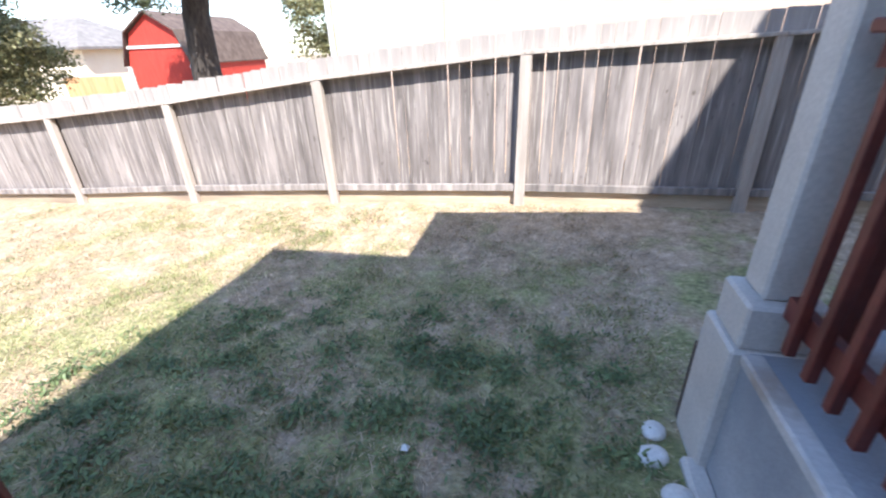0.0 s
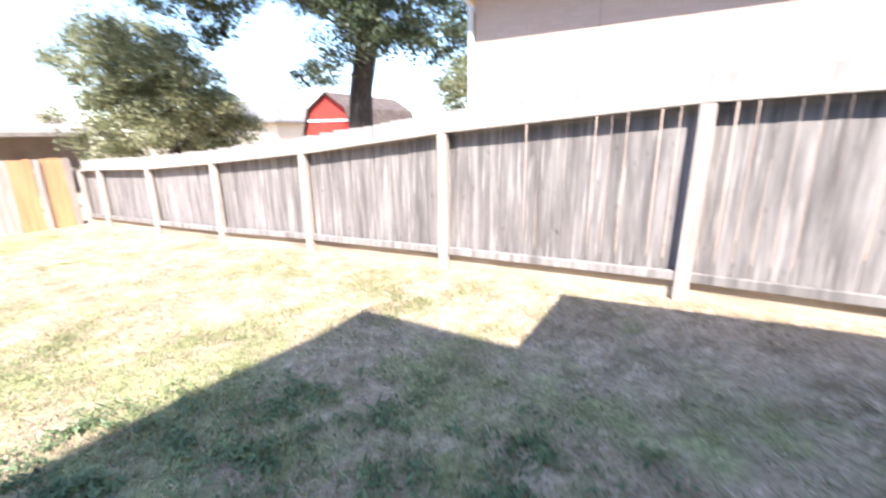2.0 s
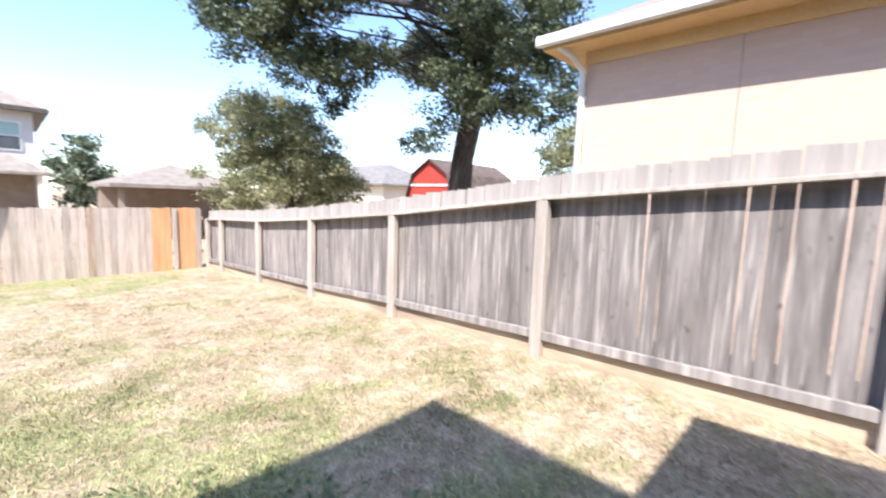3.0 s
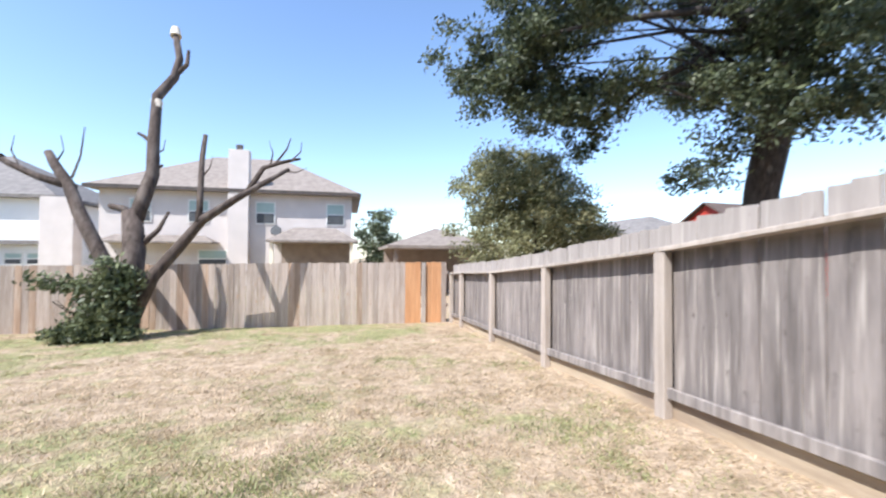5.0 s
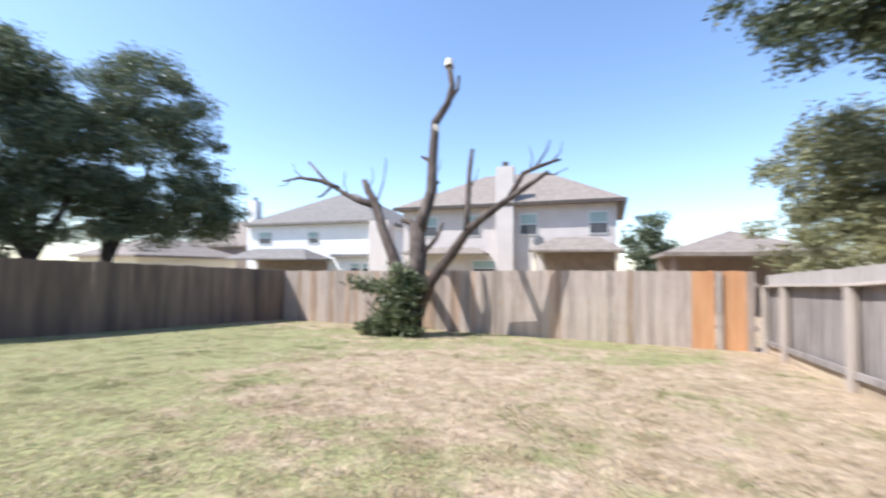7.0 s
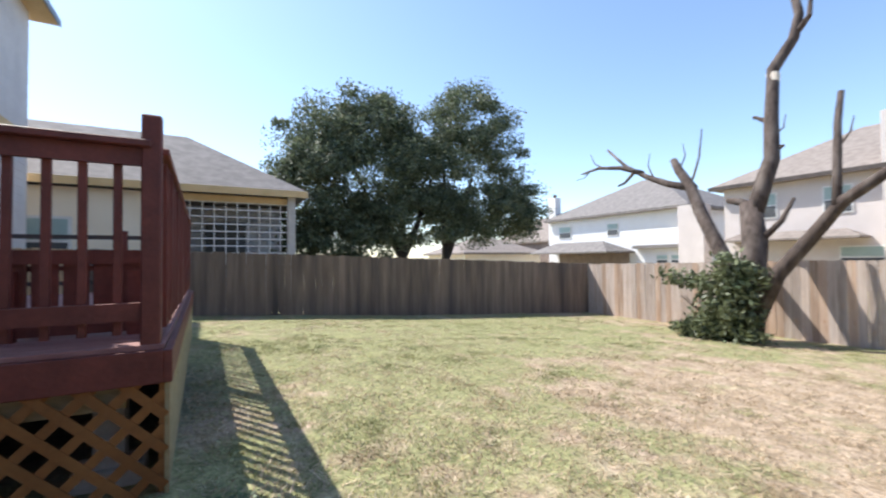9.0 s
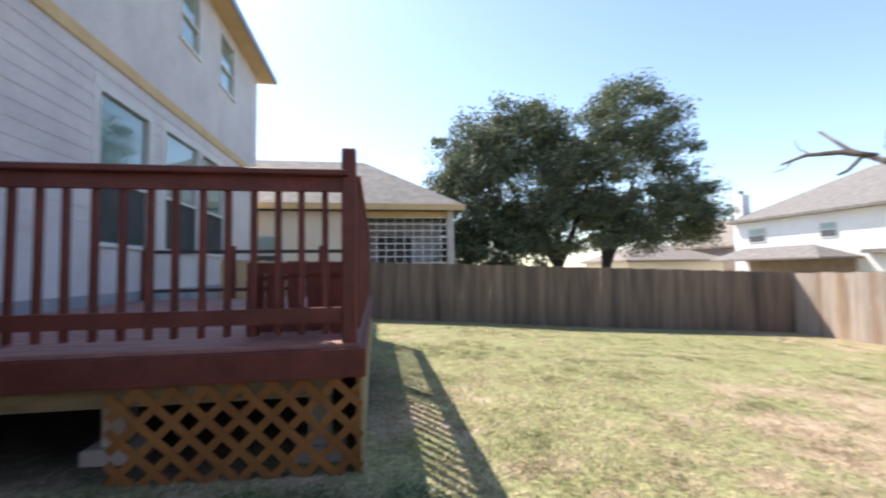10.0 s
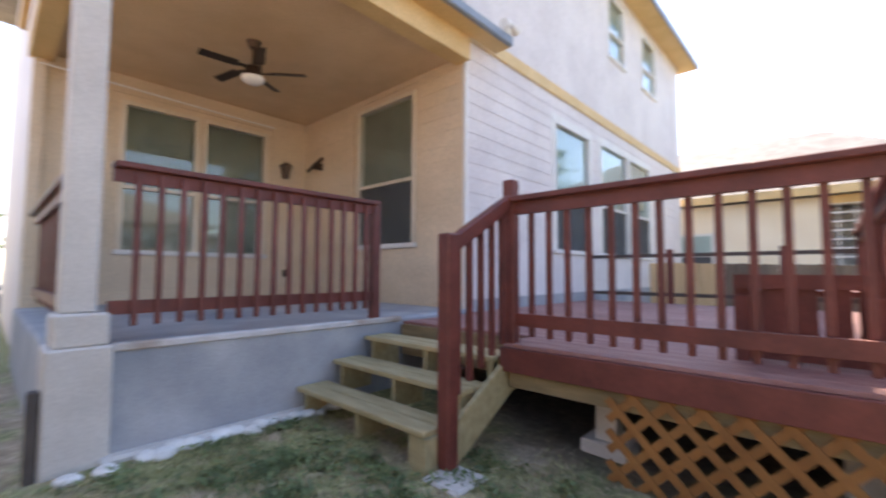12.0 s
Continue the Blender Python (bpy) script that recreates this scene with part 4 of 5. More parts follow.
lig = thing("round_tree", "dense olive-green round tree behind the fence corner", "tree")
part("trunk", tube(B(), [(-16.0, 9.0, -0.5), (-16.0, 9.0, 1.2), (-15.9, 9.0, 3.0)], [0.2, 0.16, 0.08]), M_BARK, lig, smooth=True)
crown("crown", lig, [((-16.0, 8.6, 2.2), (2.5, 2.6, 1.5), 0.38), ((-16.1, 8.5, 3.6), (2.2, 2.3, 1.5), 0.42), ((-16.2, 8.3, 4.7), (1.3, 1.4, 0.7), 0.09), ((-15.4, 9.6, 2.2), (2.2, 2.1, 1.2), 0.16)], 60000, 0.06, M_LEAF_LIG, rng, 0, 0.30, 260)

elm = thing("broad_tree", "broad dark green tree with two joined crowns behind the fence", "tree")
bm = B()
for x0, tops in ((-12.0, ((-9.5, -18.5, 6), (-12.0, -18, 7), (-13.4, -17.5, 5.5))), (-14.6, ((-16.5, -18, 6.5), (-14.8, -18.6, 7.5)))):
    for t in tops:
        s = Vector((x0, -18, -0.2))
        t = Vector(t)
        tube(bm, [s, s + Vector((0.05, 0, 1.6)), s.lerp(t, 0.5) + Vector((0, 0, 0.5)), t], [0.3, 0.24, 0.15, 0.05], 8)
part("trunk", bm, M_BARK, elm, smooth=True)
crown("crown", elm, [((-9.9, -18, 5.4), (3.6, 3.0, 3.0), 0.30), ((-10.3, -18, 8.0), (2.5, 2.2, 1.9), 0.13), ((-8.0, -18, 7.2), (2.0, 2.0, 1.9), 0.10), ((-16.2, -18, 5.8), (3.3, 3.0, 3.2), 0.26), ((-16.3, -18, 9.0), (2.3, 2.0, 2.0), 0.13), ((-13.2, -18, 6.2), (2.0, 2.0, 2.8), 0.15), ((-12.8, -18, 3.2), (6.2, 2.6, 1.2), 0.18), ((-7.2, -17.8, 4.6), (1.7, 1.9, 2.3), 0.12), ((-19.3, -17.8, 4.1), (1.9, 1.8, 1.7), 0.12), ((-8.4, -17.6, 2.1), (2.9, 1.8, 1.3), 0.16)], 112000, 0.088, M_LEAF_SO, rng, 0, 0.40, 240)
far = thing("far_tree", "dark green bushy tree beside the beige house", "tree")
part("trunk", tube(B(), [(-31, 4.6, -0.6), (-31, 4.6, 2)], [0.15, 0.1]), M_BARK, far)
crown("crown", far, [((-31, 4.5, 2.6), (1.0, 1.3, 2.1), 1.0)], 6000, 0.11, M_LEAF_SO, rng, 0, 0.34, 80)
far = thing("far_tree", "green tree beyond the side yard", "tree")
part("trunk", tube(B(), [(21, 4.2, -0.2), (21, 4.2, 3)], [0.2, 0.1]), M_BARK, far)
crown("crown", far, [((21, 4.2, 3.2), (2.0, 2.4, 2.0), 1.0)], 7000, 0.11, M_LEAF_SO, rng, 0, 0.4, 100)
far = thing("far_tree", "olive-green tree behind the red shed", "tree")
part("trunk", tube(B(), [(-12.5, 25, -0.6), (-12.5, 25, 3)], [0.2, 0.1]), M_BARK, far)
crown("crown", far, [((-12.5, 25, 4.0), (2.2, 2.2, 2.4), 1.0)], 9000, 0.12, M_LEAF_LIG, rng, 0, 0.42, 110)

# the pruned dead tree in the yard
dead = thing("dead_tree", "bare pruned dead tree with cut limbs", "tree")


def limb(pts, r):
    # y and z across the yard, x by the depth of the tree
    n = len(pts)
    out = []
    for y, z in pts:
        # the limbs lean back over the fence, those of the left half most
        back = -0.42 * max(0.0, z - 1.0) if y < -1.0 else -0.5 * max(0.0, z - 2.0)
        # fitted to the camera's view: k slides points along its sight lines
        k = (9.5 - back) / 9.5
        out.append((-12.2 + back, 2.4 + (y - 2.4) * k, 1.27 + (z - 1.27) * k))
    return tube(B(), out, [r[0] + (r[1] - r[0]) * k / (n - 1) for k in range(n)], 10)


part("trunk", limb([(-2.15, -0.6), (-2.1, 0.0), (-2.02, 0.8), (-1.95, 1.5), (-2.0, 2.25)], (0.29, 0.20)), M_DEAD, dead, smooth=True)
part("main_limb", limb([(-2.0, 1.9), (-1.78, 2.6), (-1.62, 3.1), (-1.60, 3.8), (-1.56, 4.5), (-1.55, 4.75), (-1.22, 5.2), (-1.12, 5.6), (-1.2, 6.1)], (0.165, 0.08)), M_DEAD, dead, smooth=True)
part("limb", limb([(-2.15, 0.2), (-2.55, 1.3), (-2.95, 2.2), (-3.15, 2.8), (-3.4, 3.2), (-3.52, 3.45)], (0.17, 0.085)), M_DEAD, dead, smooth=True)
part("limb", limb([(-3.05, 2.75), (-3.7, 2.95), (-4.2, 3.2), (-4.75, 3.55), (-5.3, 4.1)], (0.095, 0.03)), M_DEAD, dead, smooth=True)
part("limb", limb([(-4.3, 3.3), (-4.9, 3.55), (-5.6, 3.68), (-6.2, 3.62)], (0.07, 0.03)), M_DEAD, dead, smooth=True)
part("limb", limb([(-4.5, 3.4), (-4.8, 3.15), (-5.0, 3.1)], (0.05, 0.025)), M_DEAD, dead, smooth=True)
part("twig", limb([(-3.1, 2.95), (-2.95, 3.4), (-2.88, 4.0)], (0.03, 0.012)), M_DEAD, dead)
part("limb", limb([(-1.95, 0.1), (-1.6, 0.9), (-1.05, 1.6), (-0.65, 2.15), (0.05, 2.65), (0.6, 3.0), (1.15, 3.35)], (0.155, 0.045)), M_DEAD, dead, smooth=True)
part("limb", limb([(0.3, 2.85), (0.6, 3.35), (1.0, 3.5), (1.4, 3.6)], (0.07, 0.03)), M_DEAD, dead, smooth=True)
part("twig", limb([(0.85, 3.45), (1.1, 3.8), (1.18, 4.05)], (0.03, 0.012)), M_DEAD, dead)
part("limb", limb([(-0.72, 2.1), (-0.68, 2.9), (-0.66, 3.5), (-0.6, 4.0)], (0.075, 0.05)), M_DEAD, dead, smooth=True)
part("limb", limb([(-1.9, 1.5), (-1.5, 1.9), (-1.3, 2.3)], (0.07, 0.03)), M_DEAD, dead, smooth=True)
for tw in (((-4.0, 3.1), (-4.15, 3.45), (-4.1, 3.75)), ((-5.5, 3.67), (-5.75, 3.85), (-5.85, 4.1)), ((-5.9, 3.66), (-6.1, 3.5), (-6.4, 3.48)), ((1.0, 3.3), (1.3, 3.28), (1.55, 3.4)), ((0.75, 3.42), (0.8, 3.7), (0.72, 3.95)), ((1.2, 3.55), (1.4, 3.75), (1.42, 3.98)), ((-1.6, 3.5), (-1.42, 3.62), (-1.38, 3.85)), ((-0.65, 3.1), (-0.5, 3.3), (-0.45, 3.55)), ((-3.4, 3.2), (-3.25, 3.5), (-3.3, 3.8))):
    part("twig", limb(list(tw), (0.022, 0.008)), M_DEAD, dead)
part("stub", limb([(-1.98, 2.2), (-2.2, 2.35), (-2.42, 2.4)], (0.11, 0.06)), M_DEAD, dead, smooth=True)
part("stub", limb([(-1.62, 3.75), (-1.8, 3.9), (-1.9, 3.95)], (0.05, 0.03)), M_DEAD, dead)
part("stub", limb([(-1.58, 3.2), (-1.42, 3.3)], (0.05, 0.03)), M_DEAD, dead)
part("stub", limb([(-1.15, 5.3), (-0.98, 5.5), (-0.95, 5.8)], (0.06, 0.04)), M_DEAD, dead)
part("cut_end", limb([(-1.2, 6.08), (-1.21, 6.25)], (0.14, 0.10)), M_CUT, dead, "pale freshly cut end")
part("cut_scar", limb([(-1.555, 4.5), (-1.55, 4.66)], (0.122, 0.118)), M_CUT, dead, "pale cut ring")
bush = thing("bush", "leafy green suckers round the foot of the dead tree", "bush")
crown("leaves", bush, [((-11.85, -2.3, 0.05), (0.45, 0.50, 0.48), 0.48), ((-11.75, -2.62, -0.2), (0.42, 0.48, 0.18), 0.24), ((-11.95, -2.05, 0.70), (0.32, 0.28, 0.45), 0.26), ((-11.9, -2.95, 0.75), (0.12, 0.25, 0.1), 0.05), ((-11.9, -2.4, 0.72), (0.3, 0.36, 0.32), 0.2), ((-11.7, -1.85, -0.22), (0.25, 0.2, 0.12), 0.05), ((-11.7, -3.1, -0.25), (0.2, 0.2, 0.08), 0.03), ((-11.8, -3.35, 0.85), (0.1, 0.16, 0.08), 0.03), ((-11.8, -2.2, 1.15), (0.14, 0.16, 0.2), 0.04)], 4200, 0.07, M_LEAF_BUSH, rng, 0, 0.135, 28)
bm = B()
for k in range(9):
    a = random.uniform(0, 6.28)
    tube(bm, [(-12.0, -2.4, -0.4), (-12.0 + 0.3 * math.cos(a), -2.5 + 0.35 * math.sin(a), 0.1), (-11.95 + 0.55 * math.cos(a), -2.6 + 0.6 * math.sin(a), 0.45)], [0.02, 0.015, 0.006], 5)
part("stems", bm, M_BARK, bush)


# ---- houses around ----
def far_window(parent, x, y0, y1, z0, z1, axis="x", out=1):
    w = part("window", one(x - 0.05, x + 0.06, y0, y1, z0, z1) if axis == "x" else one(y0, y1, x - 0.05, x + 0.06, z0, z1), M_FRAME, parent)
    zm = (z0 + z1) / 2
    for za, zb, m in ((zm + 0.04, z1 - 0.08, M_BLIND), (z0 + 0.08, zm - 0.04, M_SCREEN)):
        d = (x + 0.065 * out - 0.01, x + 0.065 * out + 0.01)
        part("pane", one(*d, y0 + 0.08, y1 - 0.08, za, zb) if axis == "x" else one(y0 + 0.08, y1 - 0.08, *d, za, zb), m, w)


h = thing("house", "beige two-storey house with a chimney and brown shingle roof", "house")
part("wall", one(-41, -31, -12.0, 2.7, -0.6, 5.35), M_BEIGE, h)
part("roof", hip(B(), -41.6, -30.4, -12.6, 3.3, 5.35, 3.3, 0.18), M_SHINGB, h)
part("eave_board", one(-30.42, -30.36, -12.6, 3.3, 5.33, 5.55), M_DARK, h)
part("chimney", one(-31.0, -30.4, -4.8, -3.6, -0.6, 8.0, 0.02), M_BEIGE, h)
part("chimney_cap", one(-30.85, -30.55, -4.4, -4.05, 8.0, 8.35, 0.02), M_DARK, h)
part("patio_roof", hip(B(), -31.0, -28.2, -2.2, 3.1, 2.2, 0.95, 0.12), M_SHINGB, h)
part("patio_back", one(-30.98, -30.9, -1.7, 2.6, -0.6, 2.2), M_BROWN, h)
for y in (-1.9, 2.7):
    part("patio_post", one(-28.6, -28.4, y - 0.1, y + 0.1, -0.6, 2.2), M_CREAM, h)
for y0, y1 in ((1.05, 2.25), (-3.3, -2.1), (-10.4, -9.2), (-7.2, -6.0)):
    far_window(h, -31, y0, y1, 3.4, 4.85)
far_window(h, -31, -6.6, -4.9, 0.6, 1.75)
part("lower_roof", hip(B(), -31.0, -29.6, -11.5, -5.4, 2.1, 0.5, 0.1), M_SHINGB, h)
dish = thing("satellite_dish", "small grey satellite dish on the wall of the beige house", "satellite dish", (-30.6, -2.0, 3.0))
bm = B()
bmesh.ops.create_cone(bm, cap_ends=True, segments=18, radius1=0.34, radius2=0.30, depth=0.05, matrix=Matrix.Rotation(1.2, 4, "Y"))
part("reflector", bm, M_SCREEN, dish)
part("arm", beam(B(), (-0.4, 0, -0.1), (0, 0, 0), 0.05, 0.05), M_SCREEN, dish)

h = thing("house", "white two-storey house with a grey hip roof and chimney", "house")
part("wall", one(-46, -34, -30.0, -16.2, -0.8, 4.95), M_WHITEW, h)
part("roof", hip(B(), -46.6, -33.4, -30.6, -15.6, 4.95, 3.8, 0.2), M_SHING, h)
part("chimney", one(-35.0, -34.2, -30.7, -29.7, -0.8, 7.5, 0.02), M_WHITEW, h)
part("chimney_pipe", one(-34.8, -34.5, -30.3, -30.1, 7.5, 7.9), M_DARK, h)
part("lower_roof", hip(B(), -34, -30.5, -29.5, -20.5, 1.7, 1.0, 0.12), M_SHING, h)
part("porch_back", one(-33.98, -33.9, -29, -21, -0.8, 1.7), M_BROWN, h)
part("side_wall", one(-34.0, -33.0, -16.2, -14.4, -0.8, 5.0), M_BEIGE, h)
part("ledge_roof", one(-34.0, -33.4, -20.3, -16.2, 2.0, 2.25), M_SHING, h)
for y0, y1, z0, z1 in ((-23.2, -22.0, 3.2, 4.3), (-29.0, -27.4, 3.2, 4.4), (-18.6, -17.6, 0.7, 1.5), (-17.4, -16.7, 0.7, 1.5)):
    far_window(h, -34, y0, y1, z0, z1)

h = thing("house", "brown brick house with a hip roof in the distance", "house")
part("wall", one(-46, -38, -45, -33, -0.8, 3.2), M_BROWN, h)
part("roof", hip(B(), -46.5, -37.5, -45.5, -32.5, 3.2, 3.4, 0.2), M_SHINGB, h)
h = thing("house", "pale low gabled house far behind the fence", "house")
part("wall", one(-36, -26, -42, -34, -0.8, 1.8), M_CREAM, h)
part("roof", hip(B(), -36.5, -25.5, -42.5, -33.5, 1.8, 2.0, 0.2), M_SHINGB, h)

# neighbouring house to the south with its screened porch
h = thing("house", "cream single-storey house with a grey hip roof and screened porch", "house")
part("wall", one(-2.3, 8, -20, -13.4, -0.4, 3.45), M_CREAM, h)
# grey instead of the house's cream, so the colour carries the porch's shade
part("porch_wall", one(-5.7, -2.3, -20, -16.4, -0.4, 3.45), M_CONC, h, "wall inside the screened porch, its shade put into the grey colour")
part("roof", hip(B(), -6.15, 8.5, -20.5, -12.95, 3.5, 2.6, 0.16), M_SHING, h)
part("eave_board", one(-6.1, 8.45, -12.94, -12.90, 3.46, 3.68), M_SOFF, h)
part("porch_post", one(-5.75, -5.5, -13.5, -13.25, -0.4, 3.5), M_CAP, h)
part("header", one(-5.5, -2.3, -13.5, -13.35, 3.25, 3.46), M_SOFF, h)
g = part("porch_screen", one(-5.5, -2.3, -13.45, -13.42, 1.05, 1.15), M_WHITEW, h)
for z in np.arange(1.3, 3.25, 0.24):
    part("screen_bar", one(-5.5, -2.3, -13.46, -13.43, z, z + 0.035), M_WIRE, g)
for x in np.arange(-5.3, -2.3, 0.34):
    part("screen_bar", one(x, x + 0.03, -13.48, -13.461, 1.05, 3.25), M_WIRE, g)
part("porch_window", one(-4.4, -3.0, -16.4, -16.3, 1.2, 2.8), M_SCREEN, h)
far_window(h, -13.4, 0.3, 1.6, 1.2, 2.6, "y")

# brick house beyond the north fence
h = thing("house", "cream brick house with tan soffit and white downspout beyond the fence", "house")
part("wall", one(-3.82, 12, 8.0, 8.3, -0.3, 4.05), M_BRICK, h)
part("side_wall", one(-3.82, -3.52, 8.3, 18, -0.3, 4.05), M_BRICK, h)
part("soffit", one(-4.35, 12.5, 7.52, 18.5, 4.05, 4.10), M_SOFF, h)
part("roof", hip(B(), -4.4, 12.5, 7.48, 18.5, 4.12, 3.0, 0.14), M_SHINGB, h)
part("gutter", one(-4.42, 12.5, 7.38, 7.48, 4.08, 4.24, 0.02), M_FRAME, h)
part("downspout", tube(B(), [(-4.1, 7.55, 4.08), (-3.95, 7.75, 3.95), (-3.86, 7.93, 3.75), (-3.86, 7.94, 1.0), (-3.86, 7.94, -0.1)], [0.05] * 5, 8), M_FRAME, h)
part("control_joint", one(-1.758, -1.750, 7.994, 8.0, 0.0, 3.85), M_BROWN, h, "dark vertical joint in the brickwork")
part("frieze", one(-3.84, 12, 7.97, 8.0, 3.85, 4.05), M_SOFF, h)

# red barn shed
h = thing("shed", "red gambrel-roofed barn shed with white trim and brown shingles", "shed")
SM = Matrix.Translation((-19.0, 19.3, -0.4)) @ Matrix.Rotation(radians(4), 4, "Z") @ Matrix.Diagonal((1.32, 1.6, 1.07, 1))


def shed_part(name, bm, m):
    bmesh.ops.transform(bm, matrix=SM, verts=bm.verts[:])
    return part(name, bm, m, h)


prof = [(-1.35, 0), (1.35, 0), (1.35, 1.9), (0.98, 3.3), (0, 4.1), (-0.98, 3.3), (-1.35, 1.9)]
bm = B()
f0 = [bm.verts.new((x, 0, z)) for x, z in prof]
f1 = [bm.verts.new((x, 4.2, z)) for x, z in prof]
bm.faces.new(f0)
bm.faces.new(f1[::-1])
for k in range(7):
    bm.faces.new((f0[(k + 1) % 7], f0[k], f1[k], f1[(k + 1) % 7]))
shed_part("wall", bm, M_REDW)
for (xa, za), (xb, zb) in zip(prof[2:6], prof[3:7]):
    bm = B()
    v = [bm.verts.new(p) for p in ((xa * 1.06, -0.15, za + 0.02), (xb * 1.06, -0.15, zb + 0.02), (xb * 1.06, 4.35, zb + 0.02), (xa * 1.06, 4.35, za + 0.02))]
    f = bm.faces.new(v)
    ext = bmesh.ops.extrude_face_region(bm, geom=[f])
    bmesh.ops.translate(bm, vec=(0, 0, 0.07), verts=[e for e in ext["geom"] if isinstance(e, bmesh.types.BMVert)])
    shed_part("roof_slope", bm, M_SHEDR)
shed_part("trim", one(-1.2, 1.2, -0.04, 0.0, 2.66, 2.78), M_FRAME)
for x in (-1.33, 1.33):
    shed_part("corner_trim", one(x - 0.06, x + 0.06, -0.05, -0.002, 0, 1.9), M_FRAME)
h = thing("house", "pale house with a low grey roof behind the trees", "house")
part("wall", one(-38, -27, 22, 28, -0.6, 2.6), M_CREAM, h)
part("roof", hip(B(), -38.6, -26.4, 21.4, 28.6, 2.6, 2.0, 0.15), M_SHING, h)
h = thing("house", "white low house with a pale roof behind the shed", "house")
part("wall", one(-9.5, -3, 31, 37, -0.6, 3.2), M_WHITEW, h)
part("roof", hip(B(), -10, -2.5, 30.5, 37.5, 3.2, 1.6, 0.15), M_SHING, h)
part("trim", one(-9.9, -2.6, 30.46, 30.52, 3.1, 3.3), M_REDW, h)
h = thing("far_fence", "orange cedar fence stretch beside the red shed", "fence")
me = mesh("picket", one(-0.07, 0.07, -0.01, 0.01, 0, 1.75), M_CEDAR)
for k in range(26):
    piece("picket", me, h, Matrix.Translation((-24.6 + 0.146 * k, 18.6, -0.5)))
h = thing("patio_roof", "brown-eaved hip roof of a low pavilion beyond the fence corner", "pavilion")
part("roof", hip(B(), -26.5, -20.5, 4.2, 9.5, 1.75, 1.1, 0.14), M_SHINGB, h)
for x, y in ((-20.9, 4.6), (-20.9, 9.1), (-26.1, 4.6), (-26.1, 9.1)):
    part("post", one(x - 0.09, x + 0.09, y - 0.09, y + 0.09, -0.6, 1.76), M_BROWN, h)
part("back_wall", one(-24.0, -23.8, 4.3, 9.4, -0.6, 1.75), M_BROWN, h)

# ---- deck boards ----
floor = thing("deck_boards", "faded red deck boards", "deck floor")
y = DY + 0.05
while y > DS:
    x1 = STX + 0.04 if y > -0.84 else 0.915 if y > CY - 0.02 else WX - 0.035
    bm = B()
    box(bm, DX - 0.06, x1, y - 0.137, y, DZ - 0.028, DZ)
    part("board", bevelled(bm, 0.003), M_DECK, floor)
    y -= 0.143

# ---- lap siding boards ----
def siding(parent, axis, plane, u0, u1, z0, z1, holes, out, material, lap=0.2):
    """Overlapping boards, each leaning out at its foot."""
    z = z0
    while z < z1 - 0.02:
        zt = min(z + lap, z1)
        cells = []
        panel(u0, u1, z, zt, [(a - 0.1, b + 0.1, c - 0.05, d + 0.1) for a, b, c, d in holes if d + 0.1 > z and c - 0.05 < zt], lambda a, b, c, d: cells.append((a, b, c, d)))
        for a, b, c, d in cells:
            if d - c < 0.02 or b - a < 0.02:
                continue
            bm = B()
            lo, hi = plane + out * 0.009, plane + out * 0.002
            back = plane - out * 0.019
            pts = [(lo, c), (hi, d), (back, d), (back, c)]
            e0 = [bm.verts.new((p, a, q) if axis == "x" else (a, p, q)) for p, q in pts]
            e1 = [bm.verts.new((p, b, q) if axis == "x" else (b, p, q)) for p, q in pts]
            bm.faces.new(e0)
            bm.faces.new(e1[::-1])
            for k in range(4):
                bm.faces.new((e0[(k + 1) % 4], e0[k], e1[k], e1[(k + 1) % 4]))
            bmesh.ops.recalc_face_normals(bm, faces=bm.faces[:])
            part("siding_board", bm, material, parent)
        z = zt


siding(bpy.data.objects["wall_west"], "x", WX, SY, CY - 0.04, FZ + 0.13, 4.42, LOW, -1, M_SIDE)
siding(bpy.data.objects["wall_porch_side"], "y", CY, WX + 0.04, 5.1, FZ, 4.2, PW, 1, M_TANW)
siding(bpy.data.objects["wall_porch_back"], "x", 5.1, CY, 1.68, FZ, 4.2, PB, -1, M_TANW)

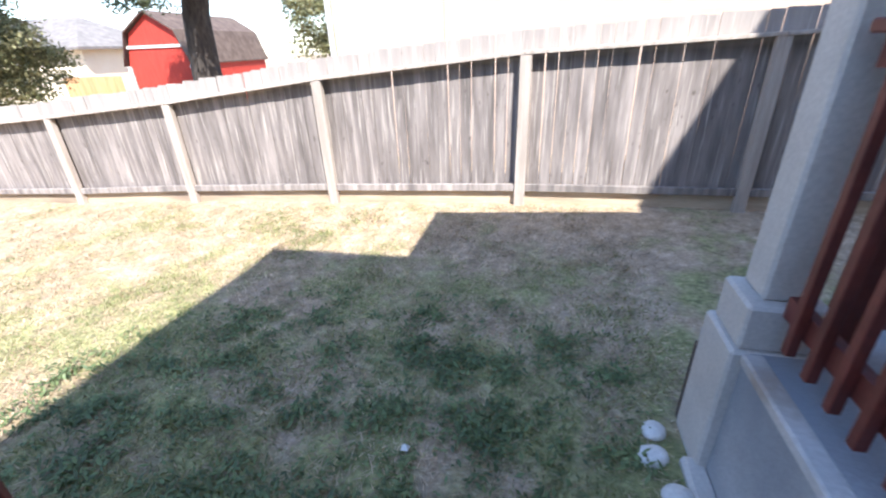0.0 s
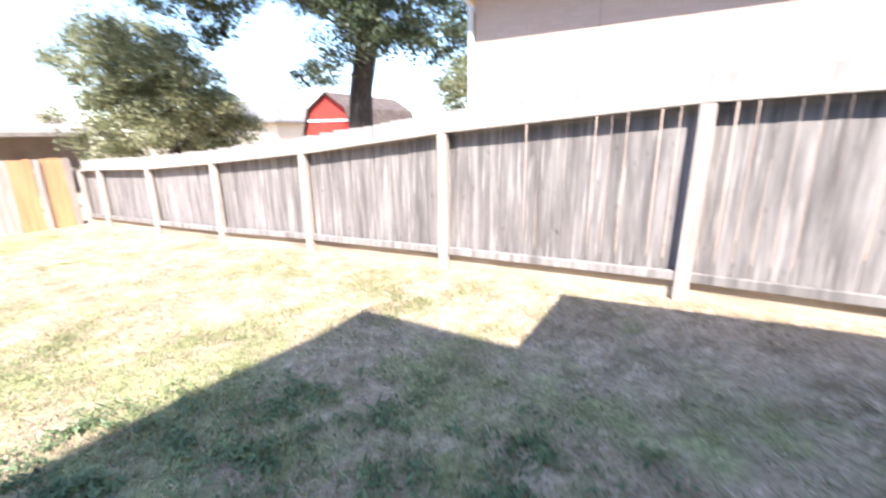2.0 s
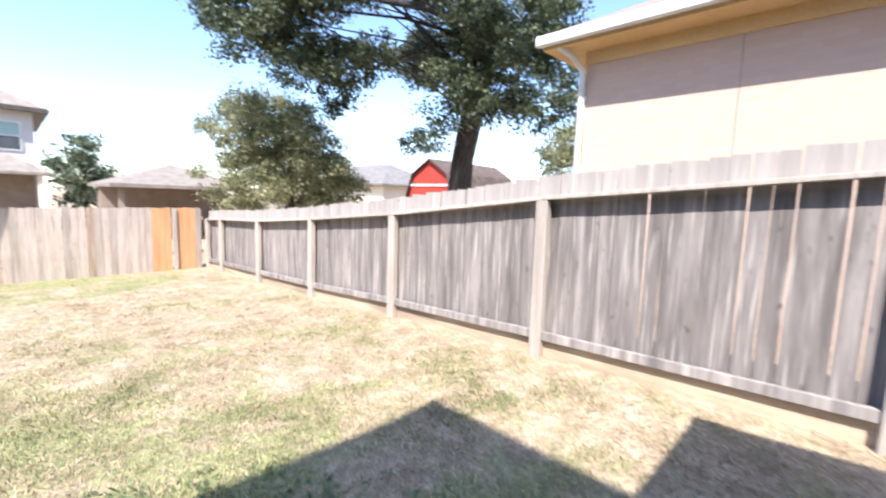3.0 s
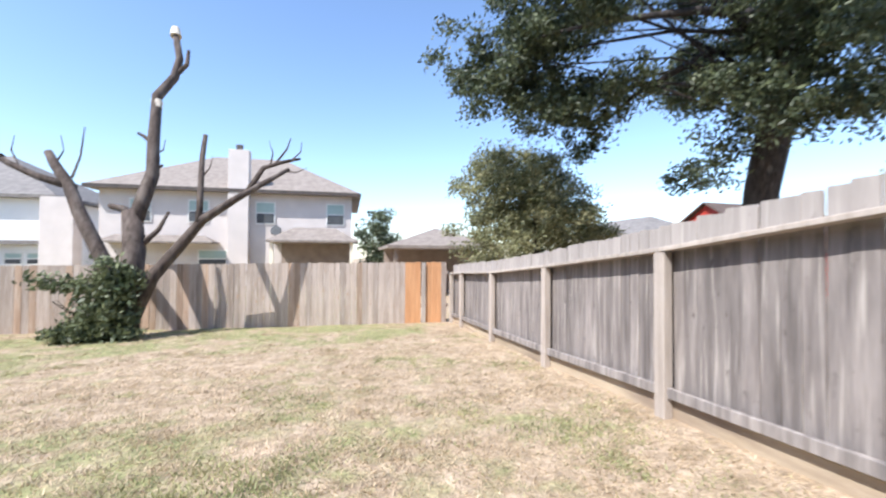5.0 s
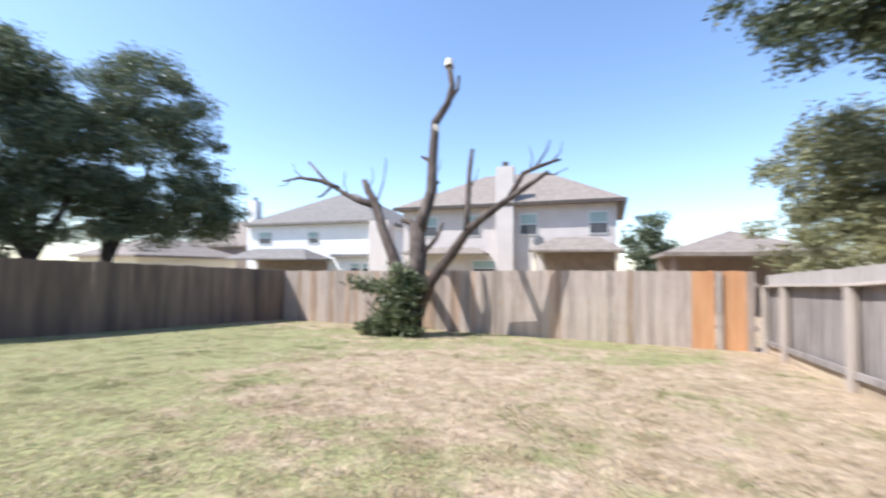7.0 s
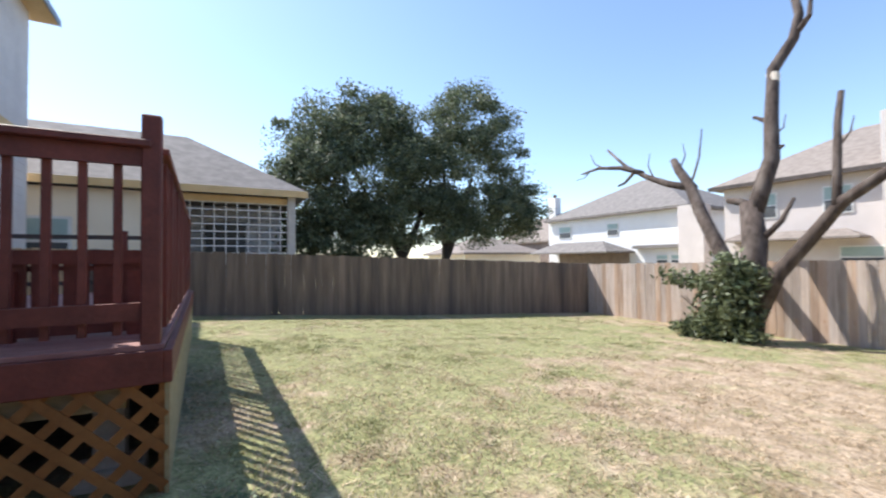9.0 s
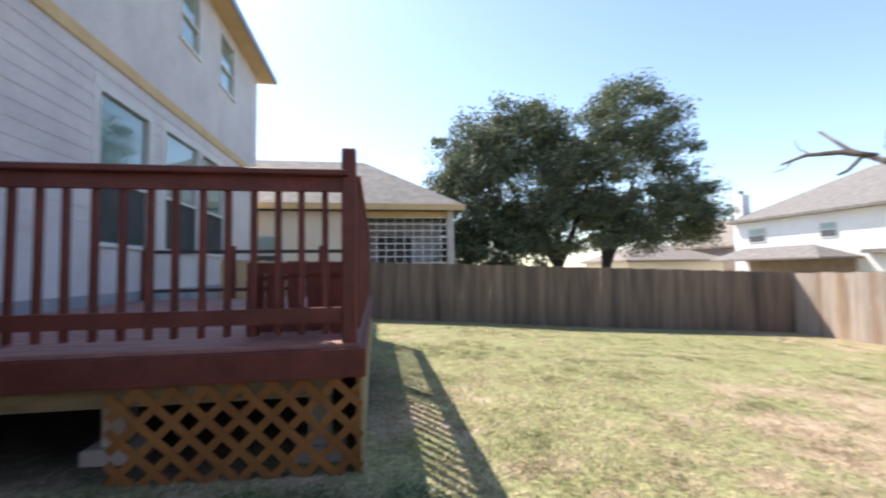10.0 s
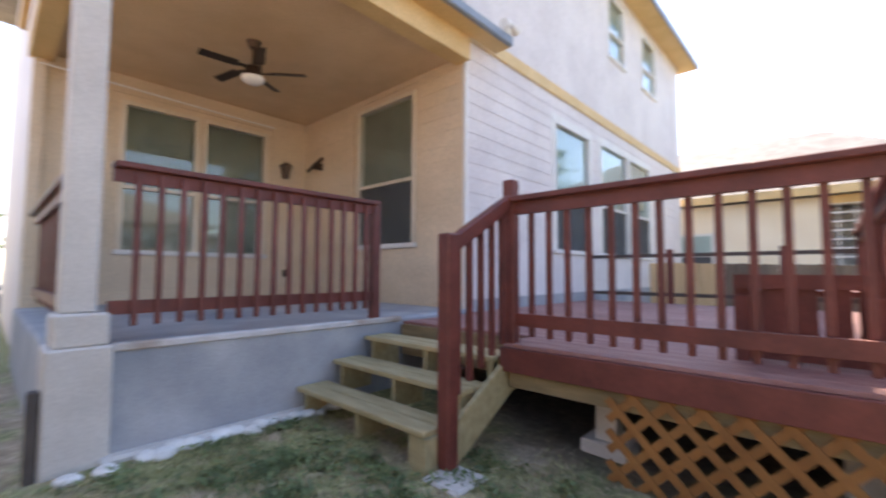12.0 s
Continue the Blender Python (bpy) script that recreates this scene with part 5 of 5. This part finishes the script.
# ---- grass ----
def grass(n, seed, dry=False):
    """Short blades in tufts, thicker where the path passes; dry: flat straw all over."""
    r = np.random.default_rng(seed)
    m = n // 22
    cx, cy = r.uniform(-13.2, 1.0, m * 4), r.uniform(-9.0, 5.2, m * 4)
    near = np.exp(-((cx + 2.3) ** 2 + (cy - 2.0) ** 2) / 30.0)
    dens = np.array([noise.noise(Vector((a * 0.8, b * 0.8, 3.0))) + 0.6 * noise.noise(Vector((a * 2.9, b * 2.9, 8.0))) for a, b in zip(cx, cy)])
    dens += 0.25 * np.exp(-((cx + 1.0) ** 2 + (cy - 1.2) ** 2) / 8) + 0.2 * np.exp(-((cx + 7) ** 2 + (cy + 6) ** 2) / 12) - 0.5 * np.exp(-((cx + 8.6) ** 2 + (cy - 0.9) ** 2) / 9)
    if dry:
        dens = 0.25 - 0.3 * dens
    ok = (r.uniform(0, 1, m * 4) < (0.18 + near) * np.clip(0.35 + dens * 1.5, 0.03, 1)) & ~((cx > DX - 0.15) & (cy < DY + 0.12)) & ~((cx > 0.8) & (cy < 2.0))
    cx, cy, dens = cx[ok][:m], cy[ok][:m], dens[ok][:m]
    k = r.integers(0, len(cx), n)
    spread = r.normal(size=(n, 2)) * r.uniform(0.03, 0.12 if not dry else 0.2, (len(cx), 1))[k]
    x, y = cx[k] + spread[:, 0], cy[k] + spread[:, 1]
    z = np.array([ground_z(a, b) for a, b in zip(x, y)])
    hgt = r.uniform(0.014, 0.046, n) * (0.7 + 0.6 * np.clip(dens[k], 0, 1))
    a = r.uniform(0, 2 * math.pi, n)
    lean = r.normal(size=(n, 2)) * (0.045 if dry else 0.028)
    w = r.uniform(0.003, 0.0075, n)
    base = np.stack([x, y, z - 0.006], 1)
    side = np.stack([np.cos(a) * w, np.sin(a) * w, np.zeros(n)], 1)
    tip = base + np.stack([lean[:, 0], lean[:, 1], hgt], 1)
    v = np.stack([base - side, base + side, tip], 1).reshape(-1, 3)
    me = bpy.data.meshes.new("grass")
    me.from_pydata(v.tolist(), [], np.arange(3 * n).reshape(-1, 3).tolist())
    return me


M_BLADE = leaf_mat("grass_blades", (0.22, 0.25, 0.10), (0.44, 0.41, 0.21))
me = grass(130000, 5)
me.materials.append(M_BLADE)
tagged(new("grass", me), "short patchy grass blades, green and straw-coloured", "grass", kind="stuff")

me = grass(150000, 6, True)
me.materials.append(leaf_mat("straw_blades", (0.34, 0.255, 0.15), (0.62, 0.50, 0.35)))
tagged(new("straw", me), "dry flattened straw-coloured grass over the lawn", "dry grass", kind="stuff")


# ---- broad-leaved weeds in the lawn by the porch ----
def weeds(n, seed):
    r = np.random.default_rng(seed)
    cx, cy = r.uniform(-5.6, 0.7, 60000), r.uniform(-0.3, 4.4, 60000)
    field = np.array([0.25 * noise.noise(Vector((a * 1.1, b * 1.1, 21.0))) + 0.8 * noise.noise(Vector((a * 3.4, b * 3.4, 5.0))) + 0.8 * noise.noise(Vector((a * 8.0, b * 8.0, 15.0))) for a, b in zip(cx, cy)])
    close = np.exp(-((cx + 0.9) ** 2 + (cy - 0.9) ** 2) / 4.5)
    want = np.clip((field + 0.12 * close + 0.10 - 0.25 * np.clip(cy - 2.2, 0, 2)) * 0.9, 0.0, 1.0) ** 1.4 * np.clip(close * 4.0 - 0.8, 0.0, 1.0)
    ok = (r.uniform(0, 1, 60000) < want) & ~((cx > DX - 0.2) & (cy < DY + 0.3)) & ~((cx > -0.6) & (cy < 0.4))
    cx, cy = cx[ok], cy[ok]
    k = r.integers(0, len(cx), n)
    x, y = cx[k] + r.normal(size=n) * 0.035, cy[k] + r.normal(size=n) * 0.035
    z = np.array([ground_z(a, b) for a, b in zip(x, y)]) + r.uniform(0.004, 0.045, n)
    a = r.uniform(0, 2 * math.pi, n)
    ln, w, up = r.uniform(0.012, 0.032, n), r.uniform(0.005, 0.011, n), r.uniform(-0.2, 0.9, n)
    c = np.stack([x, y, z], 1)
    d = np.stack([np.cos(a) * ln, np.sin(a) * ln, up * ln], 1)
    side = np.stack([-np.sin(a) * w, np.cos(a) * w, r.normal(size=n) * w * 0.4], 1)
    v = np.stack([c - d, c + side, c + d, c - side], 1).reshape(-1, 3)
    me = bpy.data.meshes.new("weeds")
    me.from_pydata(v.tolist(), [], np.arange(4 * n).reshape(-1, 4).tolist())
    return me


me = weeds(15000, 11)
me.materials.append(leaf_mat("weed_leaves", (0.09, 0.14, 0.055), (0.21, 0.26, 0.11)))
tagged(new("weeds", me), "dark green broad-leaved weeds in low patches by the porch", "weeds", kind="stuff")
